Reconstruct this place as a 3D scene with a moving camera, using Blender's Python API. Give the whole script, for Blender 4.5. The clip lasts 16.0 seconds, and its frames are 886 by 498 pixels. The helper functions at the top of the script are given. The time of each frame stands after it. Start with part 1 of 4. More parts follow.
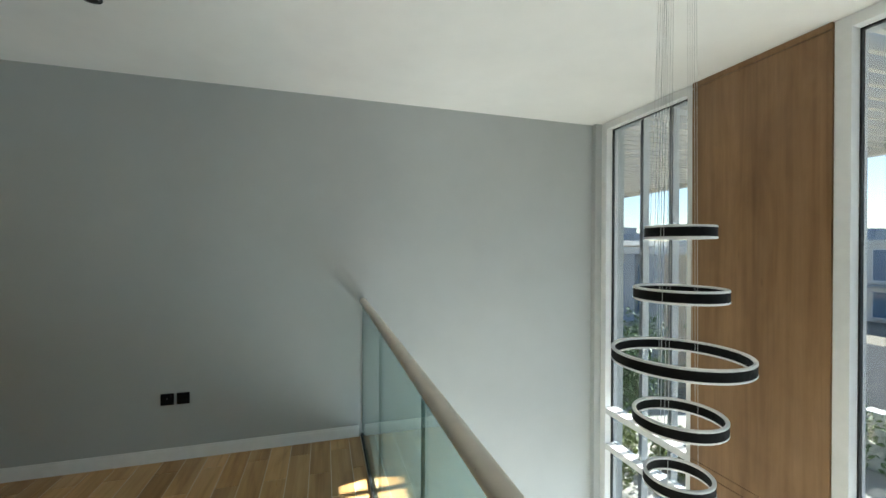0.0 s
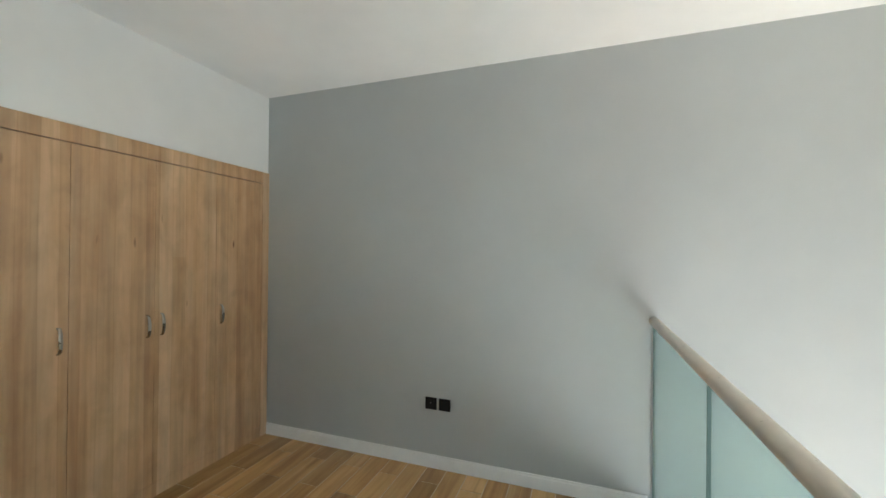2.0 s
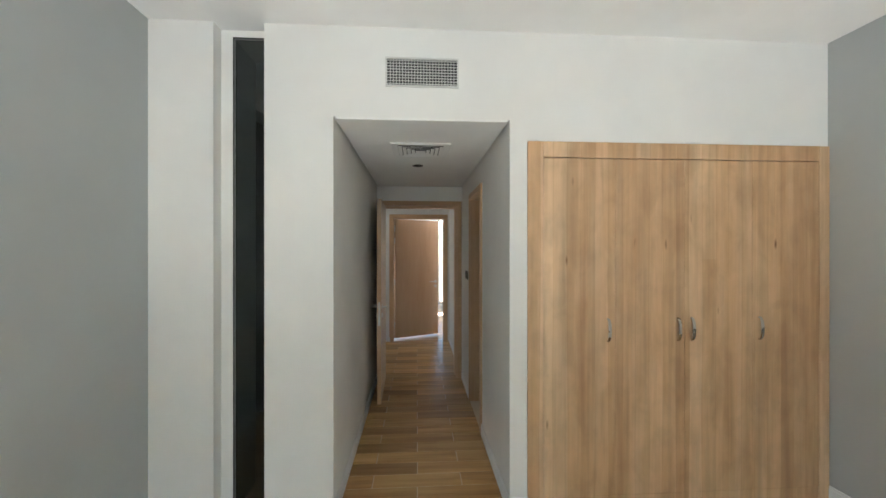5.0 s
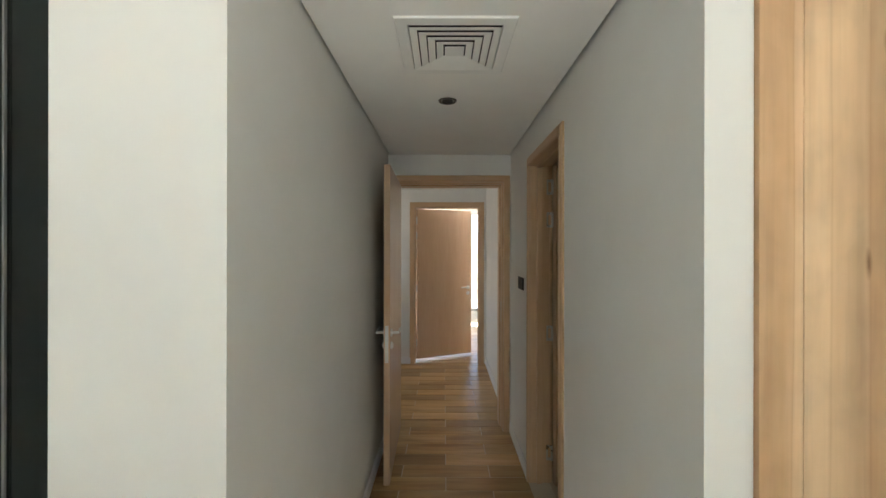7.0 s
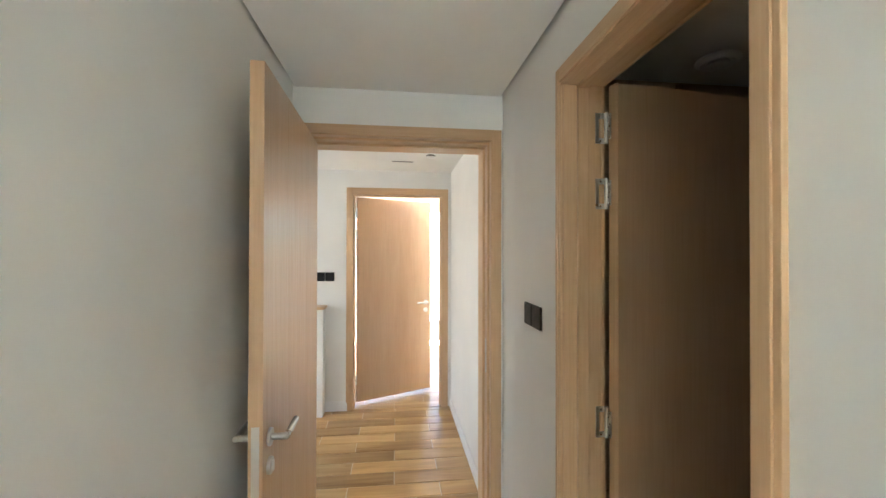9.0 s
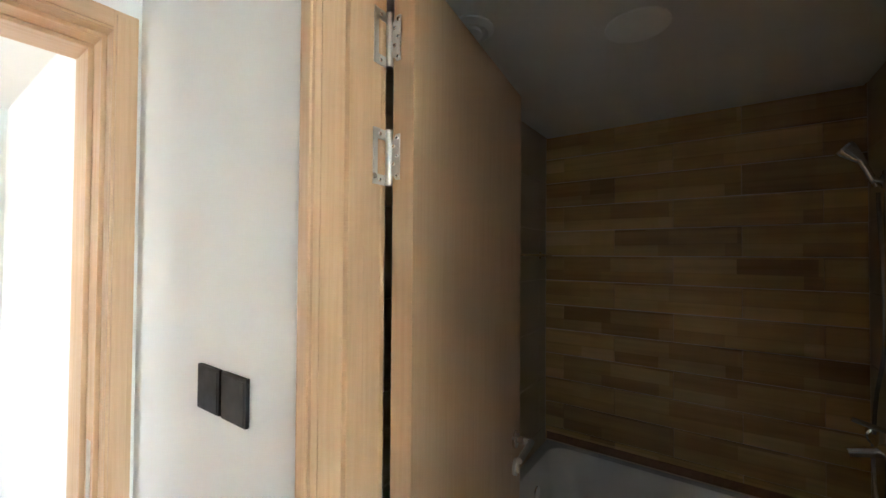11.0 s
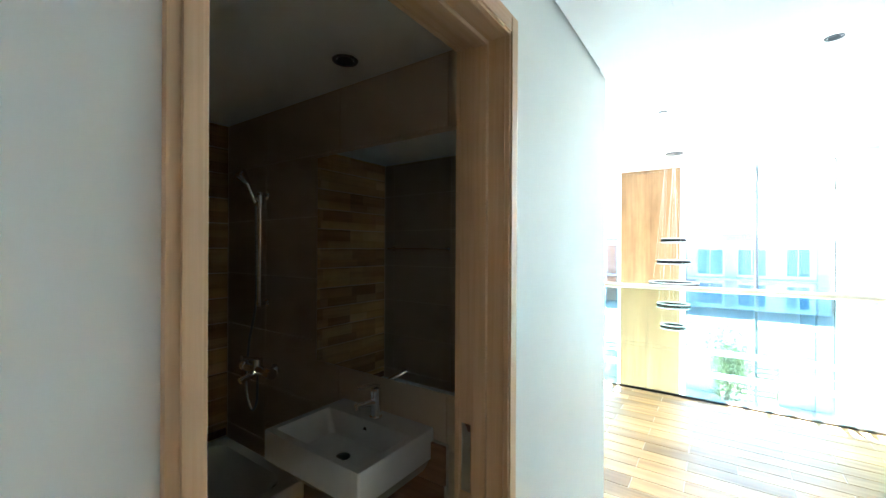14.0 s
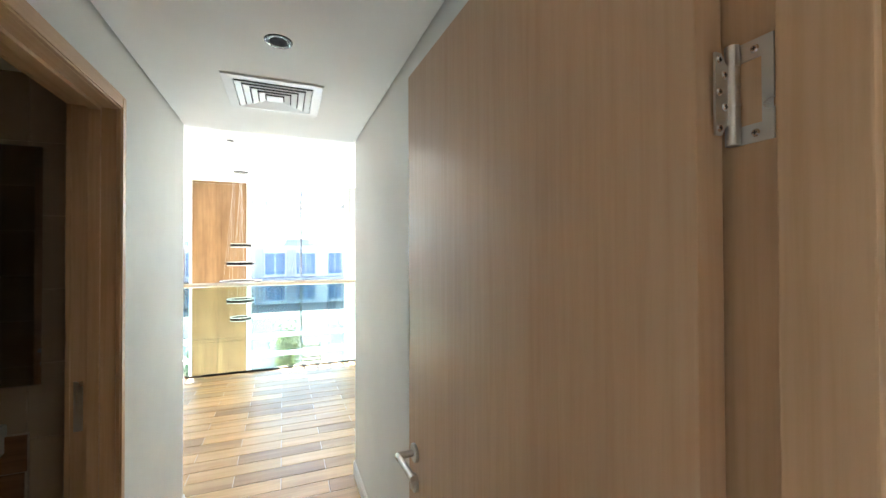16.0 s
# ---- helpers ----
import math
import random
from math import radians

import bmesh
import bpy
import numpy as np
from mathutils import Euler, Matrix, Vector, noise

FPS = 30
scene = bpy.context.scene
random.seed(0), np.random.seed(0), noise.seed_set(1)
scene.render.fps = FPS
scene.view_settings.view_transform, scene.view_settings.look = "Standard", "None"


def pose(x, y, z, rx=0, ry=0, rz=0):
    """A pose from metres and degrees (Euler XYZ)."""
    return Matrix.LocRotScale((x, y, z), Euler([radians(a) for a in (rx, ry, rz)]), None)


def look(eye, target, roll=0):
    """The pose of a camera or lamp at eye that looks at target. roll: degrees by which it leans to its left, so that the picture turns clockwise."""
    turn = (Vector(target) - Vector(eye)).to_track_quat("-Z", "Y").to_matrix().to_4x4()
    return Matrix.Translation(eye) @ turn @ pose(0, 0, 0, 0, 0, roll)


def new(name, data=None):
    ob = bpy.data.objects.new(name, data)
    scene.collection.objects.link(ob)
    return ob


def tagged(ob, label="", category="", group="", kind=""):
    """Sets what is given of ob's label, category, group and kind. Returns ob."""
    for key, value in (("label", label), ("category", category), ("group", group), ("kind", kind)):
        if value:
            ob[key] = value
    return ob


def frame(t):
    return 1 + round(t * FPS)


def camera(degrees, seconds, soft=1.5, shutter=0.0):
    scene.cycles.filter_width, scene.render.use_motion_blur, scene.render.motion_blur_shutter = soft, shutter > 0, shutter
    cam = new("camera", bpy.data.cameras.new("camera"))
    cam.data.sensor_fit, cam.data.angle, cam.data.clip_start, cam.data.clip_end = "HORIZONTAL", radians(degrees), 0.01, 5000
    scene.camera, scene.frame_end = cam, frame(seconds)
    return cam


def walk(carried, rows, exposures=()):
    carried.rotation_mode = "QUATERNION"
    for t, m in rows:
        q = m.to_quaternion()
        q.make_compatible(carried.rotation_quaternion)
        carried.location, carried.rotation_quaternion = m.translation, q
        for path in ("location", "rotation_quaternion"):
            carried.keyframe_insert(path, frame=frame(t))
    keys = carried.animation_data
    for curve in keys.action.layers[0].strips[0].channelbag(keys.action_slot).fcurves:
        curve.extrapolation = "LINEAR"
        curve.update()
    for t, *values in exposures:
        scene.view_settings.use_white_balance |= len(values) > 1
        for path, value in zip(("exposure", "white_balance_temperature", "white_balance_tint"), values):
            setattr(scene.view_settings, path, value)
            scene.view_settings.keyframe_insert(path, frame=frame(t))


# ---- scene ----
cam = camera(96.8, 16.0)
PATH = [
    (0, (2.647, -0.831, 1.611), (3.224, 1.084, 1.606), 0.3),
    (0.5, (2.673, -0.639, 1.602), (2.918, 1.346, 1.603), 0.4),
    (1, (2.673, -0.435, 1.582), (2.602, 1.563, 1.585), 0.4),
    (1.5, (2.594, -0.231, 1.577), (2.243, 1.738, 1.587), 0.4),
    (2, (2.553, -0.089, 1.57), (1.885, 1.796, 1.581), 0.5),
    (2.5, (2.551, 0.0, 1.588), (1.561, 1.737, 1.593), 0.4),
    (3, (2.529, 0.042, 1.586), (1.224, 1.557, 1.589), 0.4),
    (3.5, (2.505, 0.03, 1.593), (0.898, 1.221, 1.591), 0.2),
    (4, (2.48, 0.013, 1.602), (0.656, 0.833, 1.594), 0.2),
    (4.5, (2.461, 0.011, 1.598), (0.509, 0.446, 1.593), 0.1),
    (5, (2.32, 0.008, 1.579), (0.325, 0.139, 1.578), 0.0),
    (5.2, (2.215, 0.001, 1.564), (0.216, 0.057, 1.565), 0.1),
    (6.3, (1.41, -0.005, 1.548), (-0.59, 0.02, 1.551), 0.1),
    (7.3, (0.621, -0.004, 1.535), (-1.379, -0.016, 1.535), 0.1),
    (7.5, (0.468, 0.008, 1.537), (-1.532, 0.012, 1.543), 0.4),
    (8, (0.11, 0.01, 1.52), (-1.89, 0.034, 1.525), 0.2),
    (8.2, (-0.038, -0.011, 1.526), (-2.037, 0.043, 1.535), 0.0),
    (9.3, (-0.66, 0.045, 1.54), (-2.63, 0.41, 1.552), 0.3),
    (10.3, (-1.077, 0.12, 1.551), (-2.733, 1.241, 1.564), 0.6),
    (10.5, (-1.128, 0.139, 1.551), (-2.661, 1.423, 1.575), 0.6),
    (11, (-1.239, 0.179, 1.554), (-2.386, 1.817, 1.588), 0.4),
    (11.5, (-1.375, 0.204, 1.568), (-1.988, 2.107, 1.588), -0.2),
    (12, (-1.501, 0.314, 1.573), (-1.565, 2.313, 1.564), -0.0),
    (12.5, (-1.536, 0.321, 1.556), (-1.128, 2.279, 1.569), 0.2),
    (13, (-1.631, 0.303, 1.556), (-0.724, 2.086, 1.57), 0.2),
    (13.5, (-1.741, 0.234, 1.557), (-0.429, 1.743, 1.564), 0.3),
    (14, (-1.923, 0.128, 1.561), (-0.285, 1.276, 1.56), 0.3),
    (14.5, (-2.14, 0.048, 1.565), (-0.28, 0.782, 1.57), 0.8),
    (15, (-2.378, 0.063, 1.560), (-0.393, 0.317, 1.576), 0.1),
    (15.5, (-2.603, 0.041, 1.572), (-0.618, -0.206, 1.590), -0.2),
    (16, (-2.822, -0.004, 1.553), (-0.968, -0.757, 1.575), -0.2),
]
walk(cam, [(t, look(eye, target, roll)) for t, eye, target, roll in PATH],
     [(0, 2.7, 6050, 3), (1, 3.1, 6200, 6), (2, 3.45, 6300, 10), (3.5, 3.95, 6300, 12), (5, 4.0, 6350, 13), (7.5, 4.6, 6650, 11), (8.2, 5.2, 6650, 11), (10.5, 6.25, 5800, 9), (11.5, 7.3, 5900, 9), (12.0, 8.0, 5300, 6), (12.5, 8.4, 5000, 3), (13.5, 6.9, 4950, -3), (14, 6.0, 5250, -1), (14.5, 5.35, 5950, 9), (15.5, 5.35, 6050, 10), (16, 5.35, 6150, 10)])

# ---- world, sun and exposure ----
SUN_TO = Vector((0.70, 0.143, 0.70)).normalized()
world = bpy.data.worlds.new("sky_world")
scene.world = world
world.use_nodes = True
wn = world.node_tree.nodes
sky = wn.new("ShaderNodeTexSky")
sky.sky_type = "NISHITA"
sky.sun_disc = False
sky.sun_elevation = math.asin(SUN_TO.z)
sky.sun_rotation = math.atan2(SUN_TO.x, SUN_TO.y)
sky.altitude = 10
sky.dust_density = 0.6
wn["Background"].inputs["Strength"].default_value = 0.085
world.node_tree.links.new(sky.outputs["Color"], wn["Background"].inputs["Color"])
sun_data = bpy.data.lights.new("sun", "SUN")
sun_data.energy = 5.0
sun_data.angle = radians(0.5)
sun_data.color = (1.0, 0.95, 0.87)
sun = new("sun", sun_data)
sun.matrix_world = look(SUN_TO * 40, (0, 0, 0))


def opening_lamp(name, x, y, z, w, h, rx, rz, power, colour):
    """An area lamp in a window opening, standing in for the light of the sky outside."""
    d = bpy.data.lights.new(name, "AREA")
    d.shape, d.size, d.size_y, d.energy, d.color = "RECTANGLE", w, h, power, colour
    ob = new(name, d)
    ob.matrix_world = pose(x, y, z, rx, 0, rz)
    return ob


SKYCOL = (0.93, 0.97, 1.0)
opening_lamp("sky_lamp_low", 5.37, -0.31, -1.85, 1.7, 2.2, 100, 90, 11, SKYCOL)
opening_lamp("sky_lamp_low", 5.37, 2.0, -1.95, 0.85, 1.95, 102, 90, 5, SKYCOL)
# fill for hall and corridor, set in an added window out of view
opening_lamp("sky_lamp_hall", -3.5, -3.24, 1.275, 1.2, 1.65, 90, 0, 0.45, SKYCOL)


# ---- builders ----
def box(bm, x0, x1, y0, y1, z0, z1):
    """Adds an axis-aligned box to bm and returns its vertices."""
    if x0 > x1:
        x0, x1 = x1, x0
    if y0 > y1:
        y0, y1 = y1, y0
    if z0 > z1:
        z0, z1 = z1, z0
    m = Matrix.LocRotScale(((x0 + x1) / 2, (y0 + y1) / 2, (z0 + z1) / 2), None, (x1 - x0, y1 - y0, z1 - z0))
    return bmesh.ops.create_cube(bm, size=1.0, matrix=m)["verts"]


def tube(bm, a, b, r, r2=None, segments=16, caps=True):
    """Adds a cylinder or cone from a to b."""
    a, b = Vector(a), Vector(b)
    d = b - a
    m = Matrix.Translation((a + b) / 2) @ d.to_track_quat("Z", "Y").to_matrix().to_4x4()
    return bmesh.ops.create_cone(bm, cap_ends=caps, segments=segments, radius1=r, radius2=r if r2 is None else r2, depth=d.length, matrix=m)["verts"]


def lathe(bm, profile, centre, axis="Z", segments=32):
    """Turns a profile of (radius, height) round an axis through centre."""
    turn = {"Z": Matrix.Identity(4), "X": Matrix.Rotation(radians(90), 4, "Y"), "Y": Matrix.Rotation(radians(-90), 4, "X")}[axis]
    m = Matrix.Translation(centre) @ turn
    rings = []
    for r, h in profile:
        rings.append([bm.verts.new(m @ Vector((r * math.cos(2 * math.pi * k / segments), r * math.sin(2 * math.pi * k / segments), h))) for k in range(segments)])
    for one, two in zip(rings, rings[1:]):
        for k in range(segments):
            bm.faces.new((one[k], one[(k + 1) % segments], two[(k + 1) % segments], two[k]))
    return rings


def round_edges(bm, width, segments=2):
    bmesh.ops.bevel(bm, geom=list(bm.edges), offset=width, segments=segments, profile=0.7, affect="EDGES", clamp_overlap=True)


def mesh_of(name, bm, material, smooth=False):
    bmesh.ops.recalc_face_normals(bm, faces=bm.faces)
    me = bpy.data.meshes.new(name)
    bm.to_mesh(me)
    bm.free()
    for m in material if isinstance(material, (list, tuple)) else (material,):
        me.materials.append(m)
    if smooth:
        me.shade_smooth()
        me.set_sharp_from_angle(angle=radians(35))
    return me


def part(name, bm, material, parent=None, label="", smooth=False):
    """Links a bmesh as one mesh object under parent."""
    ob = new(name, mesh_of(name, bm, material, smooth))
    ob.parent = parent
    if label:
        ob["label"] = label
    return ob


def box_part(name, dims, material, parent=None, label="", bevel=0.0):
    bm = bmesh.new()
    box(bm, *dims)
    if bevel:
        round_edges(bm, bevel)
    return part(name, bm, material, parent, label)


def structure(name, boxes, material, label, category, bevel=0.0):
    bm = bmesh.new()
    for b in boxes:
        box(bm, *b)
    if bevel:
        round_edges(bm, bevel, 1)
    return tagged(part(name, bm, material), label, category, kind="structure")


def thing(name, label, category, at=None, group=""):
    ob = new(name)
    ob.empty_display_size = 0.1
    if at is not None:
        ob.matrix_world = at
    return tagged(ob, label, category, group)


# ---- materials ----
def material(name):
    m = bpy.data.materials.new(name)
    m.use_nodes = True
    return m, m.node_tree.nodes, m.node_tree.links, m.node_tree.nodes["Principled BSDF"]


def coords(n, l, scale=(1, 1, 1), rnd=0.0):
    tc, mp = n.new("ShaderNodeTexCoord"), n.new("ShaderNodeMapping")
    mp.inputs["Scale"].default_value = scale
    l.new(tc.outputs["Object"], mp.inputs["Vector"])
    if rnd:
        oi, mul, comb = n.new("ShaderNodeObjectInfo"), n.new("ShaderNodeMath"), n.new("ShaderNodeCombineXYZ")
        mul.operation = "MULTIPLY"
        mul.inputs[1].default_value = rnd
        l.new(oi.outputs["Random"], mul.inputs[0])
        for k in range(3):
            l.new(mul.outputs[0], comb.inputs[k])
        l.new(comb.outputs[0], mp.inputs["Location"])
    return mp.outputs["Vector"]


def noise_node(n, l, vec, scale, detail=4, rough=0.55, distortion=0.0):
    t = n.new("ShaderNodeTexNoise")
    t.inputs["Scale"].default_value = scale
    t.inputs["Detail"].default_value = detail
    t.inputs["Roughness"].default_value = rough
    t.inputs["Distortion"].default_value = distortion
    l.new(vec, t.inputs["Vector"])
    return t.outputs["Fac"]


def ramp(n, l, fac, stops):
    r = n.new("ShaderNodeValToRGB")
    el = r.color_ramp.elements
    while len(el) < len(stops):
        el.new(0.5)
    for e, (p, c) in zip(el, stops):
        e.position = p
        e.color = (*c, 1) if len(c) == 3 else c
    l.new(fac, r.inputs["Fac"])
    return r.outputs["Color"]


def mix(n, l, fac, a, b, mode="MIX"):
    x = n.new("ShaderNodeMix")
    x.data_type = "RGBA"
    x.blend_type = mode
    for sock, v in ((x.inputs[0], fac), (x.inputs[6], a), (x.inputs[7], b)):
        if isinstance(v, (int, float)):
            sock.default_value = v
        elif isinstance(v, tuple):
            sock.default_value = (*v, 1)
        else:
            l.new(v, sock)
    return x.outputs[2]


def bump(n, l, height, strength, distance, target):
    b = n.new("ShaderNodeBump")
    b.inputs["Strength"].default_value = strength
    b.inputs["Distance"].default_value = distance
    l.new(height, b.inputs["Height"])
    l.new(b.outputs["Normal"], target.inputs["Normal"])


def paint(name, colour, rough=0.6, spread=0.06, relief=0.12):
    """Rolled wall paint: faint broad mottling and a fine roller stipple."""
    m, n, l, p = material(name)
    v = coords(n, l)
    broad = noise_node(n, l, v, 0.9, 3)
    fine = noise_node(n, l, v, 9.0, 5)
    lo, hi = tuple(c * (1 - spread) for c in colour), tuple(min(1, c * (1 + spread)) for c in colour)
    c = ramp(n, l, broad, [(0.3, lo), (0.7, hi)])
    c = mix(n, l, 0.15, c, ramp(n, l, fine, [(0.3, lo), (0.7, hi)]))
    l.new(c, p.inputs["Base Color"])
    p.inputs["Roughness"].default_value = rough
    p.inputs["Specular IOR Level"].default_value = 0.35
    bump(n, l, noise_node(n, l, v, 260, 2), relief, 0.0006, p)
    return m


def plain(name, colour, rough=0.4, metal=0.0, spread=0.08, coat=0.0, spec=0.5):
    m, n, l, p = material(name)
    v = coords(n, l)
    f = noise_node(n, l, v, 14, 4)
    lo, hi = tuple(c * (1 - spread) for c in colour), tuple(min(1, c * (1 + spread)) for c in colour)
    l.new(ramp(n, l, f, [(0.3, lo), (0.7, hi)]), p.inputs["Base Color"])
    l.new(ramp(n, l, noise_node(n, l, v, 40, 4), [(0.3, (rough * 0.8,) * 3), (0.7, (min(1, rough * 1.2),) * 3)]), p.inputs["Roughness"])
    p.inputs["Metallic"].default_value = metal
    p.inputs["Specular IOR Level"].default_value = spec
    p.inputs["Coat Weight"].default_value = coat
    return m


def wood(name, dark, mid, light, axis="Z", rough=0.4, spec=0.5, stave=0.0, grain=1.0, contrast=1.0, knots=0.0, rnd=7.0, tone=0.0, coat=0.0, strips=None, figure=0.0):
    """Wood-look surface with grain along an axis; stave gives the width of glued strips."""
    m, n, l, p = material(name)
    k = {"X": 0, "Y": 1, "Z": 2}[axis]
    s1, s2 = [7.0 * grain] * 3, [70.0 * grain] * 3
    s1[k], s2[k] = 0.7 * grain, 2.2 * grain
    v1, v2 = coords(n, l, s1, rnd), coords(n, l, s2, rnd)
    broad = noise_node(n, l, v1, 1.0, 4, 0.55, 0.6)
    fine = noise_node(n, l, v2, 1.0, 5, 0.6, 0.2)
    half = 0.22 / contrast
    c = ramp(n, l, broad, [(0.5 - half, dark), (0.5, mid), (0.5 + half, light)])
    c = mix(n, l, 0.35, c, ramp(n, l, fine, [(0.32, dark), (0.6, light)]))
    if stave:
        # broad soft bands along the grain, broken here and there
        s4, s5 = [1.0 / stave] * 3, [0.55 / stave] * 3
        s4[k], s5[k] = 0.55, 1.3
        band = noise_node(n, l, coords(n, l, s4, rnd), 1.0, 2, 0.5, 0.35)
        patch = noise_node(n, l, coords(n, l, s5, rnd * 1.7), 1.0, 3, 0.55, 0.9)
        c = mix(n, l, 0.55, c, ramp(n, l, band, [(0.34, dark), (0.47, mid), (0.53, mid), (0.66, light)]))
        c = mix(n, l, 0.28, c, ramp(n, l, patch, [(0.36, dark), (0.5, mid), (0.62, light)]))
    if strips:
        # glued strips of uneven tone, each broken off at its own length
        cell = []
        across = (2, 0, 1)[k]
        tc, sep = n.new("ShaderNodeTexCoord"), n.new("ShaderNodeSeparateXYZ")
        l.new(tc.outputs["Object"], sep.inputs[0])
        wob = noise_node(n, l, coords(n, l, s1, rnd), 1.3, 2)

        def calc(op, a, c2, c3=None):
            q = n.new("ShaderNodeMath")
            q.operation = op
            for i, val in enumerate((a, c2, c3)):
                if isinstance(val, (int, float)):
                    q.inputs[i].default_value = val
                elif val is not None:
                    l.new(val, q.inputs[i])
            return q.outputs[0]

        u = calc("MULTIPLY_ADD", sep.outputs[across], 1.0 / strips[0], calc("MULTIPLY", wob, 0.35))
        row = calc("FLOOR", u, 0.0)
        wn1 = n.new("ShaderNodeTexWhiteNoise")
        wn1.noise_dimensions = "1D"
        l.new(row, wn1.inputs["W"])
        vv = calc("MULTIPLY_ADD", sep.outputs[k], 1.0 / strips[1], calc("MULTIPLY", wn1.outputs["Value"], 7.3))
        piece = calc("FLOOR", vv, 0.0)
        wn2 = n.new("ShaderNodeTexWhiteNoise")
        wn2.noise_dimensions = "1D"
        mark = calc("MULTIPLY_ADD", piece, 0.731, calc("MULTIPLY", row, 3.17))
        if rnd:
            oi2 = n.new("ShaderNodeObjectInfo")
            mark = calc("MULTIPLY_ADD", oi2.outputs["Random"], 57.0, mark)
        l.new(mark, wn2.inputs["W"])
        lo_c = tuple(d * 0.7 + e * 0.3 for d, e in zip(dark, mid))
        c = mix(n, l, strips[2], c, ramp(n, l, wn2.outputs["Value"], [(0.0, lo_c), (0.35, mid), (0.65, mid), (1.0, light)]))
        edge = calc("ABSOLUTE", calc("SUBTRACT", calc("FRACT", u, 0.0), 0.5), 0.0)
        c = mix(n, l, ramp(n, l, edge, [(0.44, (0, 0, 0)), (0.5, (0.20,) * 3)]), c, dark)
    if figure:
        # soft dark and pale bands, short cross mottling and thin dark streaks
        for across, along, scale, stops in (
            (10.0, 0.30, 1.0, [(0.36, 0.50), (0.47, 0.92), (0.54, 1.04), (0.66, 1.24)]),
            (24.0, 0.9, 1.0, [(0.36, 0.74), (0.52, 1.0), (0.66, 1.12)]),
            (8.0, 5.0, 1.0, [(0.34, 0.66), (0.5, 1.0), (0.66, 1.22)]),
            (95.0, 2.0, 1.0, [(0.30, 0.86), (0.42, 1.0), (0.7, 1.03)]),
        ):
            sc = [across] * 3
            sc[k] = along
            f = noise_node(n, l, coords(n, l, sc, rnd * 0.6), scale, 3, 0.55, 0.35)
            c = mix(n, l, figure, c, ramp(n, l, f, [(p0, (min(1.3, v0),) * 3) for p0, v0 in stops]), "MULTIPLY")
    if knots:
        s3 = [9.0] * 3
        s3[k] = 2.6
        vo = n.new("ShaderNodeTexVoronoi")
        vo.inputs["Scale"].default_value = 1.0
        l.new(coords(n, l, s3, rnd), vo.inputs["Vector"])
        spot = ramp(n, l, vo.outputs["Distance"], [(0.02, (1, 1, 1)), (0.10, (0, 0, 0))])
        gate = ramp(n, l, noise_node(n, l, v1, 2.3, 2), [(0.44, (0, 0, 0)), (0.52, (knots,) * 3)])
        c = mix(n, l, mix(n, l, 1.0, spot, gate, "MULTIPLY"), c, tuple(d * 0.55 for d in dark))
    if tone:
        oi = n.new("ShaderNodeObjectInfo")
        c = mix(n, l, 1.0, c, ramp(n, l, oi.outputs["Random"], [(0.0, (1 - tone,) * 3), (1.0, (1 + tone * 0.35,) * 3)]), "MULTIPLY")
    l.new(c, p.inputs["Base Color"])
    l.new(ramp(n, l, fine, [(0.3, (rough * 1.15,) * 3), (0.7, (rough * 0.85,) * 3)]), p.inputs["Roughness"])
    p.inputs["Specular IOR Level"].default_value = spec
    p.inputs["Coat Weight"].default_value = coat
    p.inputs["Coat Roughness"].default_value = 0.26
    bump(n, l, fine, 0.12, 0.0006, p)
    return m


def glass_material(name, tint, rough=0.0):
    """Flat sheet glass: mostly clear, with a surface reflection."""
    m, n, l, p = material(name)
    n.remove(p)
    out = n["Material Output"]
    tr, gl, mx = n.new("ShaderNodeBsdfTransparent"), n.new("ShaderNodeBsdfGlossy"), n.new("ShaderNodeMixShader")
    tr.inputs["Color"].default_value = (*tint, 1)
    gl.inputs["Roughness"].default_value = rough
    lw, powr, mul = n.new("ShaderNodeLayerWeight"), n.new("ShaderNodeMath"), n.new("ShaderNodeMath")
    lw.inputs["Blend"].default_value = 0.5
    powr.operation, mul.operation = "POWER", "MULTIPLY_ADD"
    powr.inputs[1].default_value = 5.0
    mul.inputs[1].default_value, mul.inputs[2].default_value = 0.9, 0.04
    l.new(lw.outputs["Facing"], powr.inputs[0])
    l.new(powr.outputs[0], mul.inputs[0])
    l.new(mul.outputs[0], mx.inputs[0])
    l.new(tr.outputs[0], mx.inputs[1])
    l.new(gl.outputs[0], mx.inputs[2])
    l.new(mx.outputs[0], out.inputs["Surface"])
    return m


def mirror_material(name, colour, rough=0.01):
    m, n, l, p = material(name)
    p.inputs["Base Color"].default_value = (*colour, 1)
    p.inputs["Metallic"].default_value = 1.0
    v = coords(n, l)
    l.new(ramp(n, l, noise_node(n, l, v, 6, 3), [(0.3, (rough,) * 3), (0.8, (rough * 2,) * 3)]), p.inputs["Roughness"])
    return m


M_GREY = paint("grey_wall_paint", (0.47, 0.495, 0.495))
M_WHITE = paint("white_wall_paint", (0.84, 0.83, 0.80))
M_CEIL = paint("white_ceiling_paint", (0.87, 0.865, 0.84), 0.75)
M_TRIMW = plain("white_gloss_trim", (0.85, 0.855, 0.855), 0.35, spread=0.03)
M_FRAMEW = plain("white_aluminium", (0.80, 0.81, 0.81), 0.35, spread=0.03)
M_OAK = wood("oak_laminate", (0.37, 0.178, 0.070), (0.64, 0.402, 0.218), (0.78, 0.565, 0.36), "Z", 0.42, stave=0.085, grain=1.0, knots=1.0, contrast=1.5, rnd=0, figure=0.30, strips=(0.085, 9.0, 0.5))
